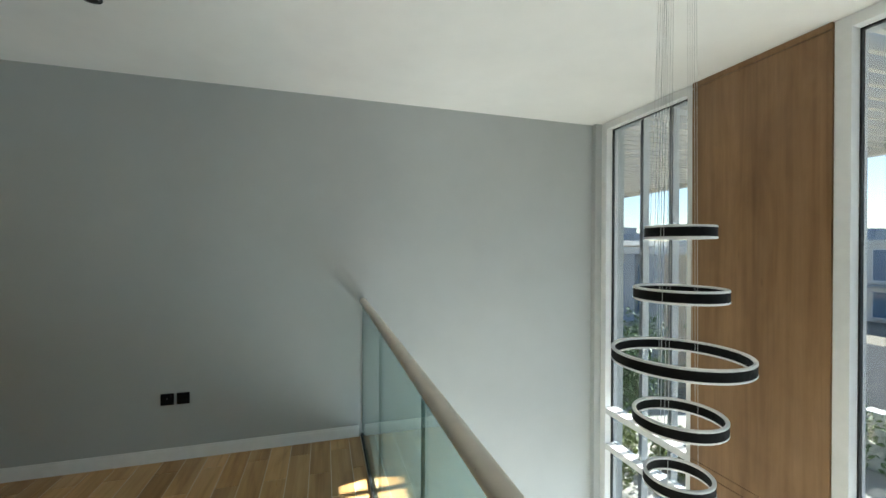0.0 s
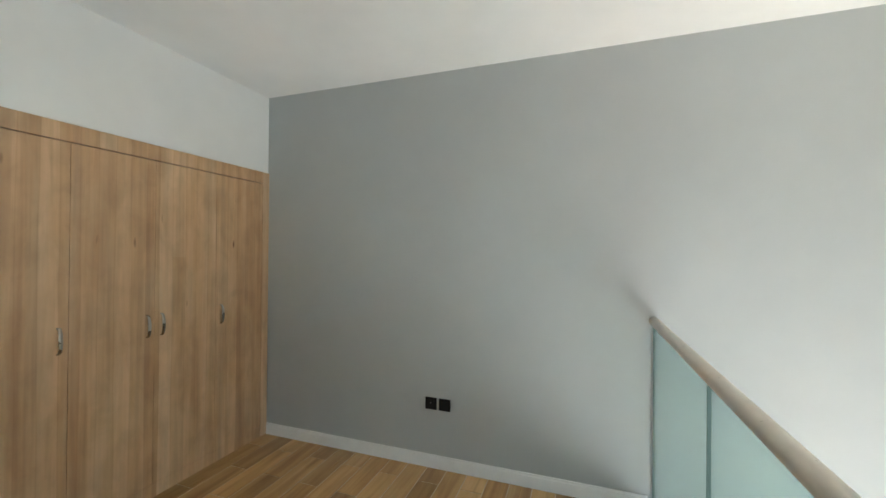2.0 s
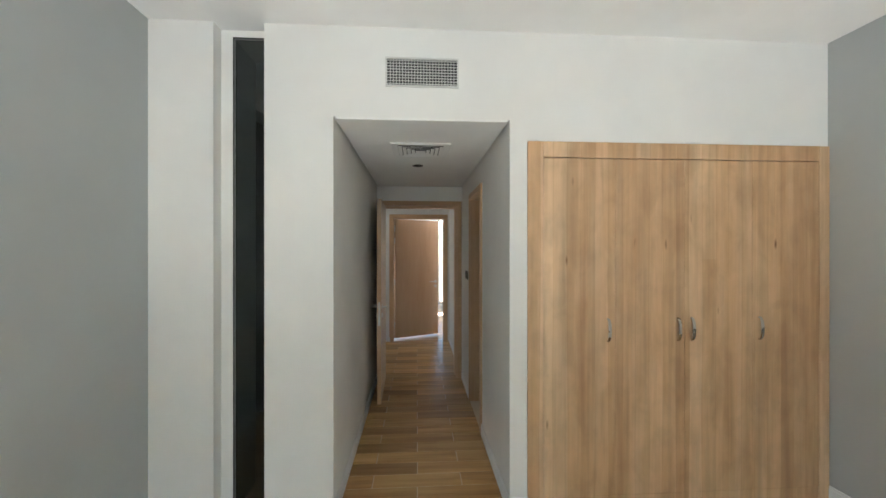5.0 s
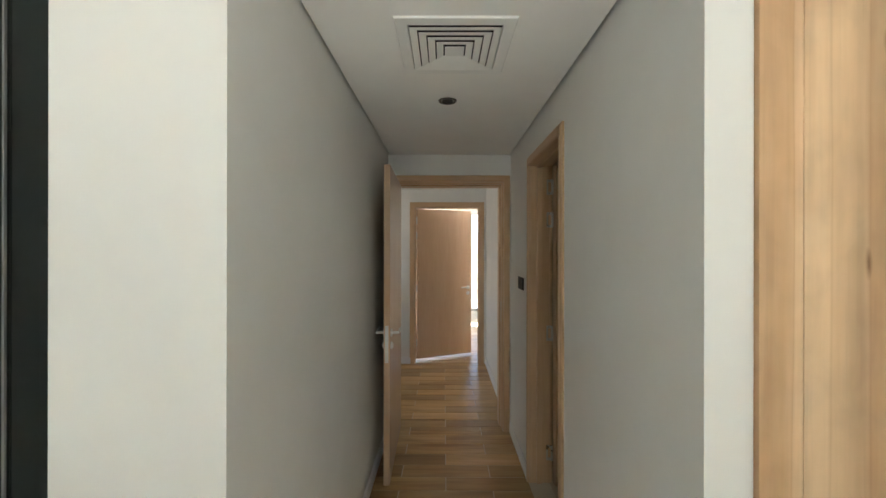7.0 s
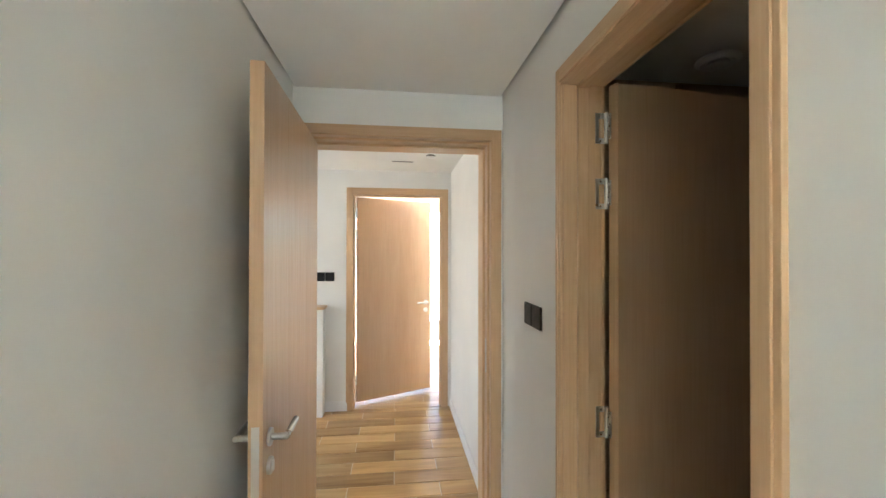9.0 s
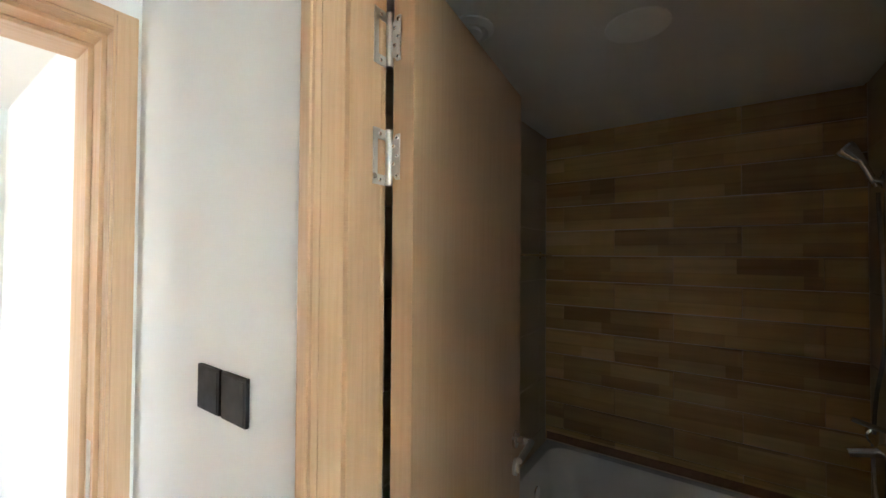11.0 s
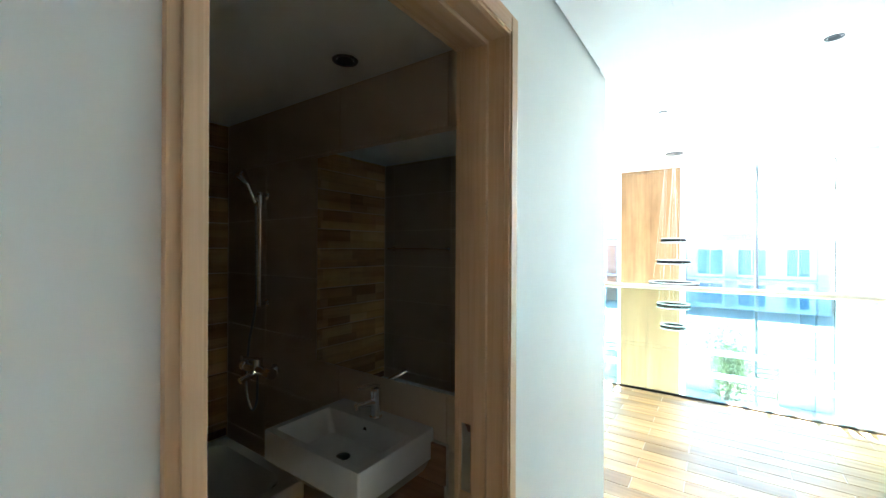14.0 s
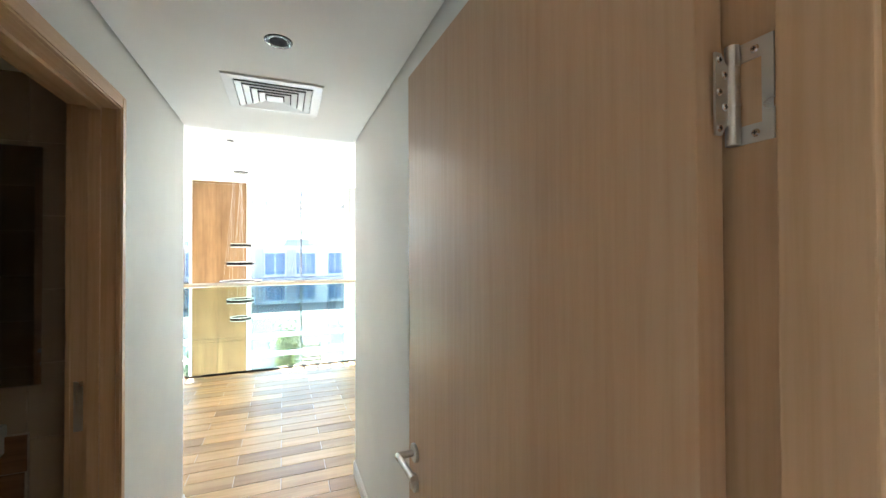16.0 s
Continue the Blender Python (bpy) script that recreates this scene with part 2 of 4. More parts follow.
M_OAKY = wood("oak_laminate_flat", (0.25, 0.135, 0.055), (0.40, 0.24, 0.115), (0.52, 0.34, 0.18), "Z", 0.42, stave=0.045, contrast=1.2)
M_DOOR = wood("beech_door", (0.49, 0.30, 0.17), (0.56, 0.362, 0.215), (0.61, 0.415, 0.26), "Z", 0.36, grain=1.6, contrast=0.55, rnd=0, coat=0.3)
M_JAMB = wood("beech_frame", (0.52, 0.315, 0.165), (0.61, 0.395, 0.225), (0.68, 0.47, 0.295), "Z", 0.36, grain=1.6, contrast=0.55, rnd=0, coat=0.12)
M_JAMBX = wood("beech_frame_x", (0.52, 0.315, 0.165), (0.61, 0.395, 0.225), (0.68, 0.47, 0.295), "X", 0.36, grain=1.6, contrast=0.55, rnd=0, coat=0.12)
M_JAMBY = wood("beech_frame_y", (0.52, 0.315, 0.165), (0.61, 0.395, 0.225), (0.68, 0.47, 0.295), "Y", 0.36, grain=1.6, contrast=0.55, rnd=0, coat=0.12)
M_WALNUT = wood("walnut_cladding", (0.170, 0.088, 0.034), (0.255, 0.142, 0.060), (0.325, 0.192, 0.090), "Z", 0.42, stave=0.08, knots=0.5, rnd=0, figure=0.2)
M_PLANK = wood("wood_look_floor_tile", (0.30, 0.145, 0.040), (0.57, 0.335, 0.13), (0.70, 0.46, 0.22), "Y", 0.32, contrast=1.6, stave=0.06, rnd=23.0, tone=0.34, spec=0.55)
M_GROUT = paint("beige_grout", (0.66, 0.57, 0.44), 0.9, 0.12, 0.4)
M_WTILE = wood("wood_look_wall_tile", (0.22, 0.105, 0.022), (0.62, 0.38, 0.14), (0.76, 0.52, 0.25), "X", 0.38, contrast=1.6, grain=1.3, stave=0.04, rnd=31.0, tone=0.22, spec=0.22, figure=0.22, strips=(0.0745, 0.29, 0.62))
M_GROUT_TAN = paint("tan_grout", (0.74, 0.64, 0.48), 0.9, 0.12, 0.4)
M_WTILE_Y = wood("wood_look_panel_tile", (0.17, 0.075, 0.030), (0.30, 0.145, 0.060), (0.40, 0.21, 0.10), "Y", 0.34, contrast=1.0, rnd=31.0, tone=0.4)
M_GTILE = paint("taupe_wall_tile", (0.54, 0.42, 0.29), 0.34, 0.04, 0.03)
M_BLACK = plain("black_plastic", (0.010, 0.010, 0.011), 0.45, spec=0.25)
M_BLACKM = plain("black_metal", (0.015, 0.015, 0.016), 0.3)
M_RING = plain("black_ring_coating", (0.005, 0.005, 0.005), 0.6, spec=0.12)
M_HOSE = mirror_material("dull_metal_hose", (0.30, 0.29, 0.28), 0.3)
M_GASKET = plain("black_gasket", (0.01, 0.01, 0.01), 0.6)
M_CHROME = mirror_material("chrome", (0.78, 0.78, 0.79), 0.08)
M_STEEL = mirror_material("brushed_steel", (0.62, 0.61, 0.58), 0.24)
M_SATIN = mirror_material("satin_chrome", (0.84, 0.84, 0.83), 0.13)
M_BRONZE = mirror_material("satin_nickel", (0.48, 0.44, 0.38), 0.2)
M_RAIL = plain("cream_painted_rail", (0.66, 0.60, 0.51), 0.34, spread=0.05)
M_CERAMIC = plain("white_ceramic", (0.84, 0.84, 0.82), 0.12, spread=0.02, coat=0.6)
M_GLASS = glass_material("window_glass", (0.51, 0.53, 0.545))
M_BGLASS = glass_material("balustrade_glass", (0.80, 0.915, 0.90))
M_EDGE = plain("green_glass_edge", (0.06, 0.13, 0.12), 0.15)
M_MIRROR = mirror_material("silvered_mirror", (0.88, 0.89, 0.88), 0.004)
M_TINTGLASS = glass_material("dark_tinted_glass", (0.50, 0.53, 0.52))
# dark grey stands in for the shade of the stairwell
M_STAIR = paint("stairwell_shade_grey", (0.10, 0.10, 0.10))
M_DUCT = plain("grey_rear_blade", (0.22, 0.22, 0.21), 0.6)
M_DIFF = plain("white_diffuser_enamel", (0.84, 0.84, 0.82), 0.4, spread=0.02)
M_GRILLE = plain("white_grille", (0.70, 0.69, 0.66), 0.5, spread=0.03)
M_VOID = plain("duct_dark", (0.02, 0.02, 0.02), 0.9)
M_LED = plain("led_diffuser_off", (0.80, 0.80, 0.80), 0.45, spread=0.02)
M_WIRE = plain("steel_wire", (0.62, 0.62, 0.61), 0.5)

# ---- sizes of the place ----
YN, YS, XE, ZC = 2.596, -1.505, 5.34, 2.875      # grey walls, window wall, high ceiling
CN, CS, CZ = 0.56, -0.478, 2.335                # corridor walls and ceiling
XD, XH = -2.472, -4.42                          # corridor end wall, hall end wall
LOW = -3.3                                      # ground storey floor
XB = 2.966                                      # glass balustrade

# ---- large structure ----
floor = structure("floor", [(-0.3, 3.01, YS - 0.2, YN + 0.2, -0.30, -0.004), (-9.0, -0.3, -3.4, 2.9, -0.30, -0.004)], M_GROUT,
                  "wood-look porcelain plank floor with pale grout lines", "floor")
structure("ceiling_room", [(-0.42, 5.62, YS - 0.2, YN + 0.2, ZC, ZC + 0.15)], M_CEIL, "smooth white painted plaster ceiling", "ceiling")
structure("wall_north", [(-0.72, 5.62, YN, YN + 0.2, LOW, ZC + 0.15)], M_GREY, "tall cool grey painted wall beside the void", "wall")
structure("wall_south", [(-0.30, 5.62, YS - 0.2, YS, LOW, ZC + 0.15)], M_GREY, "tall cool grey painted wall opposite the sockets", "wall")
structure("wall_west", [
    (-0.12, 0, 0.667, YN, 2.222, ZC),
    (-0.12, 0, CN, 0.667, 0, ZC),
    (-0.12, 0, CS, CN, CZ + 0.012, ZC),
    (-0.42, 0, -0.868, CS, 0, ZC),
    (-0.42, 0, YS, -1.150, 0, ZC),
    (-0.42, -0.09, -1.150, -1.082, 0, ZC),
    (-0.42, -0.09, -1.082, -0.868, 2.835, ZC),
], M_WHITE, "white painted wall with corridor opening and tall recess", "wall")
structure("wall_below", [(-0.3, -0.1, YS, YN, LOW, -0.3)], M_WHITE, "white wall of the storey below the mezzanine", "wall")
structure("floor_below", [(-0.3, 5.62, YS - 0.2, YN + 0.2, LOW - 0.15, LOW)], plain("cream_floor_tile", (0.60, 0.56, 0.48), 0.25, spread=0.08),
          "pale cream tiled floor at the foot of the void", "floor")

# corridor, hall and the end room
structure("ceiling_corridor", [(XD, -0.001, CS + 0.012, CN - 0.012, CZ, CZ + 0.10), (XD, -0.121, CS - 0.1, CN + 0.1, CZ + 0.10, CZ + 0.16)], M_CEIL,
          "white dropped corridor ceiling with a shadow gap", "ceiling")
structure("wall_corridor_south", [(XD, -0.42, CS - 0.13, CS, 0, CZ + 0.12)], M_WHITE, "off-white painted corridor wall", "wall")
structure("wall_corridor_north", [
    (-0.70, -0.12, CN, 0.648, 0, CZ + 0.12),
    (-1.025, -0.70, CN, 0.69, 0, CZ + 0.12),
    (-1.755, -1.025, CN, 0.69, 2.10, CZ + 0.12),
    (XD, -1.755, CN, 0.69, 0, CZ + 0.12),
], M_WHITE, "off-white painted corridor wall with bathroom doorway", "wall")
structure("wall_corridor_end", [
    (XD - 0.21, XD, -3.4, -0.45, 0, CZ + 0.12),
    (XD - 0.21, XD, 0.518, 0.70, 0, CZ + 0.12),
    (XD - 0.21, XD, -0.45, 0.518, 2.126, CZ + 0.12),
], M_WHITE, "off-white painted wall round the corridor door", "wall")
structure("wall_hall_north", [(XH, XD - 0.21, CN, 0.70, 0, CZ + 0.12)], M_WHITE, "off-white painted hall wall", "wall")
structure("wall_hall_end", [
    (XH - 0.14, XH, -3.4, -0.418, 0, CZ + 0.12),
    (XH - 0.14, XH, 0.484, 2.7, 0, CZ + 0.12),
    (XH - 0.14, XH, -0.418, 0.484, 2.118, CZ + 0.12),
], M_WHITE, "off-white painted wall round the hall door", "wall")
structure("ceiling_hall", [(XH, XD - 0.21, -3.4, CN, CZ, CZ + 0.12)], M_CEIL, "white dropped hall ceiling", "ceiling")
structure("wall_hall_south", [
    (XH, -4.15, -3.4, -3.25, 0, CZ + 0.12), (-2.85, XD - 0.21, -3.4, -3.25, 0, CZ + 0.12),
    (-4.15, -2.85, -3.4, -3.25, 0, 0.4), (-4.15, -2.85, -3.4, -3.25, 2.15, CZ + 0.12),
], M_WHITE, "off-white painted wall closing the hall", "wall")
structure("wall_end_room", [
    (-9.0, XH - 0.14, 2.7, 2.9, 0, 2.8), (-9.0, XH - 0.14, -3.4, -3.2, 0, 2.8),
    (-9.0, -8.85, -3.2, -1.2, 0, 2.8), (-9.0, -8.85, 2.4, 2.7, 0, 2.8), (-9.0, -8.85, -1.2, 2.4, 2.45, 2.8),
], M_WHITE, "white walls of the bright end room", "wall")
structure("ceiling_end_room", [(-9.0, XH - 0.14, -3.4, 2.9, 2.8, 2.92)], M_CEIL, "white end room ceiling", "ceiling")

# bathroom shell
BX0, BX1, BY0, BY1, BZ = -2.12, -0.721, 0.69, 2.556, 2.285
structure("wall_bath_back", [(BX0 - 0.12, BX1 + 0.02, BY1 + 0.010, BY1 + 0.14, 0, BZ + 0.1)], M_GROUT_TAN, "bathroom wall behind the wood-look tiles", "wall")
structure("wall_bath_east", [(BX1 + 0.010, BX1 + 0.10, BY0, BY1 + 0.01, 0, BZ + 0.1)], M_GROUT_TAN, "bathroom wall behind the taupe tiles", "wall")
structure("wall_bath_west", [(BX0 - 0.12, BX0 - 0.010, BY0, BY1 + 0.01, 0, BZ + 0.1)], M_GROUT_TAN, "bathroom wall with a towel rail", "wall")
structure("ceiling_bath", [(BX0 - 0.12, BX1 + 0.1, BY0, BY1 + 0.14, BZ + 0.018, BZ + 0.12), (BX0 + 0.012, BX1 - 0.012, BY0, BY1 - 0.012, BZ, BZ + 0.018)], M_CEIL,
          "white bathroom ceiling with a shadow gap", "ceiling")

# window wall
structure("wall_east", [
    (5.20, 5.62, YS, -1.235, LOW, ZC), (5.27, 5.62, 2.537, YN, LOW, ZC),
    (5.36, 5.60, 0.632, 1.496, LOW, ZC), (5.484, 5.60, -1.235, 2.535, 2.84, ZC), (5.38, 5.60, -1.235, 2.535, LOW, -3.0),
], M_GREY, "grey returns and core of the tall window wall", "wall")

# timber panel between the windows
panel = thing("timber_wall_panel", "tall walnut-brown timber panel between two white-framed windows", "wall panel", pose(5.34, 1.064, 0))
for z0, z1 in ((LOW, -0.045), (-0.04, 0.018), (0.023, 2.829), (2.834, 2.873)):
    box_part("board", (-0.012, 0.02, -0.431, 0.431, z0, z1), M_WALNUT, panel, bevel=0.001)


def tall_window(name, y0, y1, z0, z1, mullions, label, g=0.075):
    """A full-height window in the east wall with its frame, transoms and panes."""
    w = thing(name, label, "window", pose(5.42, 0, 0))
    w["kind"] = "structure"
    f, top = 0.075, z1 - 0.064
    for a, b, c, d in ((y0, y0 + g, z0, z1), (y1 - f, y1, z0, z1), (y0 + g, y1 - f, top, z1), (y0 + g, y1 - f, z0, z0 + f)):
        box_part("window_frame", (-0.08, 0.06, a, b, c, d), M_FRAMEW, w, "white aluminium frame", bevel=0.003)
    for a, b, c, d in ((y0 + g, y0 + g + 0.010, z0 + f, top), (y1 - f - 0.010, y1 - f, z0 + f, top), (y0 + g, y1 - f, top - 0.010, top)):
        box_part("gasket", (-0.012, 0.010, a, b, c, d), M_GASKET, w, "black rubber gasket")
    for zt in (-0.005, -0.36):
        box_part("transom", (-0.075, 0.05, y0 + g, y1 - f, zt - 0.03, zt + 0.03), M_FRAMEW, w, "white aluminium transom", bevel=0.003)
    for ym in mullions:
        box_part("mullion", (0.03, 0.10, ym - 0.02, ym + 0.02, z0 + f, top), M_FRAMEW, w, "slim white mullion", bevel=0.003)
    for za, zb in ((z0 + f, -0.39), (-0.33, -0.035), (0.025, top)):
        sheet = box_part("pane", (0.000, 0.008, y0 + g, y1 - f, za, zb), M_GLASS, w, "clear glass pane")
        sheet.visible_shadow = False
    return w


tall_window("window_1", 1.498, 2.535, -3.0, 2.872, (1.80, 2.12), "tall white-framed window with slim mullions onto the garden", 0.047)
tall_window("window_2", -1.235, 0.63, -3.0, 2.872, (-0.33,), "wide full-height white-framed window onto the street")


# end room window, and an unseen hall window added to let in light
def simple_window(name, m, w, h, label):
    win = thing(name, label, "window", m)
    win["kind"] = "structure"
    for a, b, c, d in ((0, 0.06, 0, h), (w - 0.06, w, 0, h), (0.06, w - 0.06, 0, 0.06), (0.06, w - 0.06, h - 0.06, h), (w / 2 - 0.03, w / 2 + 0.03, 0.06, h - 0.06)):
        box_part("window_frame", (a, b, -0.04, 0.04, c, d), M_FRAMEW, win, "white aluminium frame", bevel=0.003)
    for a, b in ((0.06, w / 2 - 0.03), (w / 2 + 0.03, w - 0.06)):
        box_part("pane", (a, b, -0.004, 0.004, 0.06, h - 0.06), M_GLASS, win, "clear glass pane")
    return win


simple_window("window_3", pose(-8.92, 2.4, 0, 0, 0, -90), 3.6, 2.45, "white-framed glass doors of the bright end room")
simple_window("window_4", pose(-4.15, -3.33, 0.4), 1.3, 1.75, "unseen white-framed two-light window added to light the hall")

# ---- skirting ----
def skirting(name, runs):
    """White skirting: upright boards with a chamfered top, each run an axis and a side."""
    bm = bmesh.new()
    for x0, x1, y0, y1 in runs:
        box(bm, x0, x1, y0, y1, 0.0, 0.078)
        cx, cy = (x1 - x0) * (0.0 if x1 - x0 > y1 - y0 else 0.25), (y1 - y0) * (0.25 if x1 - x0 > y1 - y0 else 0.0)
        box(bm, x0 + cx, x1 - cx, y0 + cy, y1 - cy, 0.078, 0.095)
    return tagged(part(name, bm, M_TRIMW), "white painted skirting board along the walls", "skirting", kind="structure")


skirting("baseboard", [
    (0.02, XB - 0.03, YN - 0.016, YN - 0.001), (0.001, XB - 0.03, YS + 0.001, YS + 0.016),
    (0.001, 0.016, CN + 0.001, 0.665), (0.001, 0.016, -0.868, CS - 0.001), (0.001, 0.016, YS + 0.016, -1.150),
    (XD + 0.02, -0.001, CS + 0.001, CS + 0.014), (-0.995, -0.001, CN - 0.014, CN - 0.001), (XD + 0.02, -1.775, CN - 0.014, CN - 0.001),
    (XH + 0.02, XD - 0.19, CN - 0.014, CN - 0.001), (XH + 0.001, XH + 0.015, -3.2, -0.45),
])

# ---- glass balustrade ----
bal = thing("glass_balustrade", "frameless clear glass balustrade with a round cream handrail at the void", "balustrade", pose(XB, 0, 0))
ends = (YS + 0.012, -0.60, 0.447, 1.492, YN - 0.012)
for a, b in zip(ends, ends[1:]):
    g = box_part("pane", (-0.006, 0.006, a + 0.002, b - 0.002, 0.0, 1.13), M_BGLASS, bal, "pale green glass pane")
    g.visible_shadow = False
    for y in (a + 0.0022, b - 0.0022):
        box_part("pane_edge", (-0.0062, 0.0062, y - 0.0008, y + 0.0008, 0.05, 1.13), M_EDGE, bal, "dark green polished glass edge")
box_part("base_channel", (-0.016, -0.007, YS, YN, -0.002, 0.018), M_BLACKM, bal, "black metal base channel", bevel=0.002)
box_part("base_channel", (0.007, 0.016, YS, YN, -0.002, 0.018), M_BLACKM, bal, "black metal base channel", bevel=0.002)
bm = bmesh.new()
tube(bm, (0, YS + 0.002, 1.155), (0, YN - 0.002, 1.155), 0.0275, segments=28)
part("handrail", bm, M_RAIL, bal, "round cream handrail", True)

# ---- wardrobe ----
ward = thing("wardrobe", "built-in oak-effect wardrobe with four plain doors and bow handles", "wardrobe", pose(0, 0.668, 0))
W = YN - 0.668
box_part("body", (-0.60, -0.03, 0.01, W - 0.004, 0.0, 2.215), M_OAKY, ward)
box_part("frame", (-0.03, 0.014, 0.0, 0.094, 0.0, 2.222), M_OAK, ward, bevel=0.0015)
box_part("frame", (-0.03, 0.014, W - 0.070, W - 0.003, 0.0, 2.222), M_OAK, ward, bevel=0.0015)
box_part("frame", (-0.03, 0.014, 0.096, W - 0.072, 2.128, 2.222), M_OAK, ward, bevel=0.0015)
box_part("plinth", (-0.03, 0.010, 0.096, W - 0.072, 0.0, 0.085), M_OAK, ward, bevel=0.0015)
dw = (W - 0.072 - 0.096) / 4


def bow_handle(parent, y, z):
    """An upright bow handle with two feet, standing off a door face."""
    bm = bmesh.new()
    steps = 14
    rings = []
    for k in range(steps + 1):
        a = math.pi * k / steps
        at = Vector((0.010 + 0.028 * math.sin(a) ** 0.7, y, z - 0.068 * math.cos(a)))
        out = Vector((math.sin(a), 0, -math.cos(a))).normalized()
        r = 0.0078 + 0.0022 * math.sin(a)
        rings.append([bm.verts.new(at + r * (math.cos(g) * Vector((0, 1, 0)) + 0.6 * math.sin(g) * out)) for g in (2 * math.pi * i / 10 for i in range(10))])
    for one, two in zip(rings, rings[1:]):
        for i in range(10):
            bm.faces.new((one[i], one[(i + 1) % 10], two[(i + 1) % 10], two[i]))
    bm.faces.new(rings[0])
    bm.faces.new(rings[-1])
    part("handle", bm, M_BRONZE, parent, "satin nickel bow handle", True)


for k in range(4):
    y0 = 0.096 + dw * k
    d = box_part("door", (-0.028, 0.012, y0 + 0.0012, y0 + dw - 0.0012, 0.088, 2.1225), M_OAK, ward, bevel=0.001)
    bow_handle(d, y0 + (dw - 0.044 if k < 2 else 0.044), 1.087)

# ---- tall dark glass strip in the recess, with the unlit stairwell behind it ----
strip = thing("dark_glass_panel", "tall narrow dark tinted glass strip in a white recess", "glass panel", pose(-0.10, -1.082, 0))
box_part("glass", (-0.010, 0.0, 0.012, 0.210, 0.012, 2.822), M_TINTGLASS, strip)
for a, b, c, d in ((0.0, 0.006, 0.0, 2.834), (0.006, 0.210, 2.828, 2.834), (0.006, 0.210, 0.0, 0.006)):
    box_part("frame", (-0.012, 0.011, a, b, c, d), M_GASKET, strip, "thin black frame")
for a, b, c, d in ((0.0062, 0.0118, 0.006, 2.828), (0.012, 0.210, 2.8222, 2.8278)):
    box_part("bead", (-0.012, 0.006, a, b, c, d), M_DUCT, strip, "thin grey glazing bead")
# well walls coloured dark so the space behind the glass looks unlit
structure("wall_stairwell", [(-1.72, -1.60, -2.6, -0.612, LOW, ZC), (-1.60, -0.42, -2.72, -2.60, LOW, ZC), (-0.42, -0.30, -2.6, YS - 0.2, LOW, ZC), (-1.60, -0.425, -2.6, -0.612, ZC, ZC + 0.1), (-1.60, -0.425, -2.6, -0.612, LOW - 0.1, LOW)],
          M_STAIR, "stairwell wall with its shade put into a dark grey colour", "wall")
bm = bmesh.new()
rim = [(-1.62, 2.86), (-0.62, 2.24), (-0.62, 2.86)]
near, far = [[bm.verts.new((x, y, z)) for y, z in rim] for x in (-0.44, -1.58)]
bm.faces.new(near)
bm.faces.new(far)
for k in range(3):
    bm.faces.new((near[k], near[(k + 1) % 3], far[(k + 1) % 3], far[k]))
tagged(part("stair_soffit", bm, M_GREY), "sloping grey underside of the stair flight behind dark glass", "stair", kind="structure")


# ---- doors ----
def lever(parent, x, z, side, away, y):
    """Lever handle with a round rose and a key rose; the lever points along x by side."""
    bm = bmesh.new()
    s = away
    tube(bm, (x, y, z), (x, y + s * 0.009, z), 0.026, segments=24)
    tube(bm, (x, y + s * 0.009, z), (x, y + s * 0.05, z), 0.010, segments=14)
    tube(bm, (x - side * 0.006, y + s * 0.052, z), (x + side * 0.125, y + s * 0.052, z), 0.0095, segments=14)
    round_edges(bm, 0.0015, 1)
    h = part("handle", bm, M_STEEL, parent, "brushed steel lever handle", True)
    bm = bmesh.new()
    tube(bm, (x, y, z - 0.085), (x, y + s * 0.009, z - 0.085), 0.025, segments=24)
    box(bm, x - 0.004, x + 0.004, y + s * 0.009, y + s * 0.016, z - 0.10, z - 0.07)
    part("key_rose", bm, M_STEEL, parent, "brushed steel key rose", True)
    return h


def leaf(name, m, width, label, t=0.044, height=2.09, low=0.008):
    """A flush door leaf: hinge edge on the z axis, lying along +x, faces at y = 0 and y = t."""
    d = thing(name, label, "door", m)
    d["kind"] = "structure"
    box_part("leaf", (0.002, width, 0.0, t, low, height), M_DOOR, d, bevel=0.0015)
    lever(d, width - 0.06, 0.985, -1, -1, 0.0)
    lever(d, width - 0.06, 0.985, -1, 1, t)
    box_part("lock_plate", (width, width + 0.002, t / 2 - 0.011, t / 2 + 0.011, 0.80, 1.04), M_STEEL, d, "steel lock face plate")
    return d


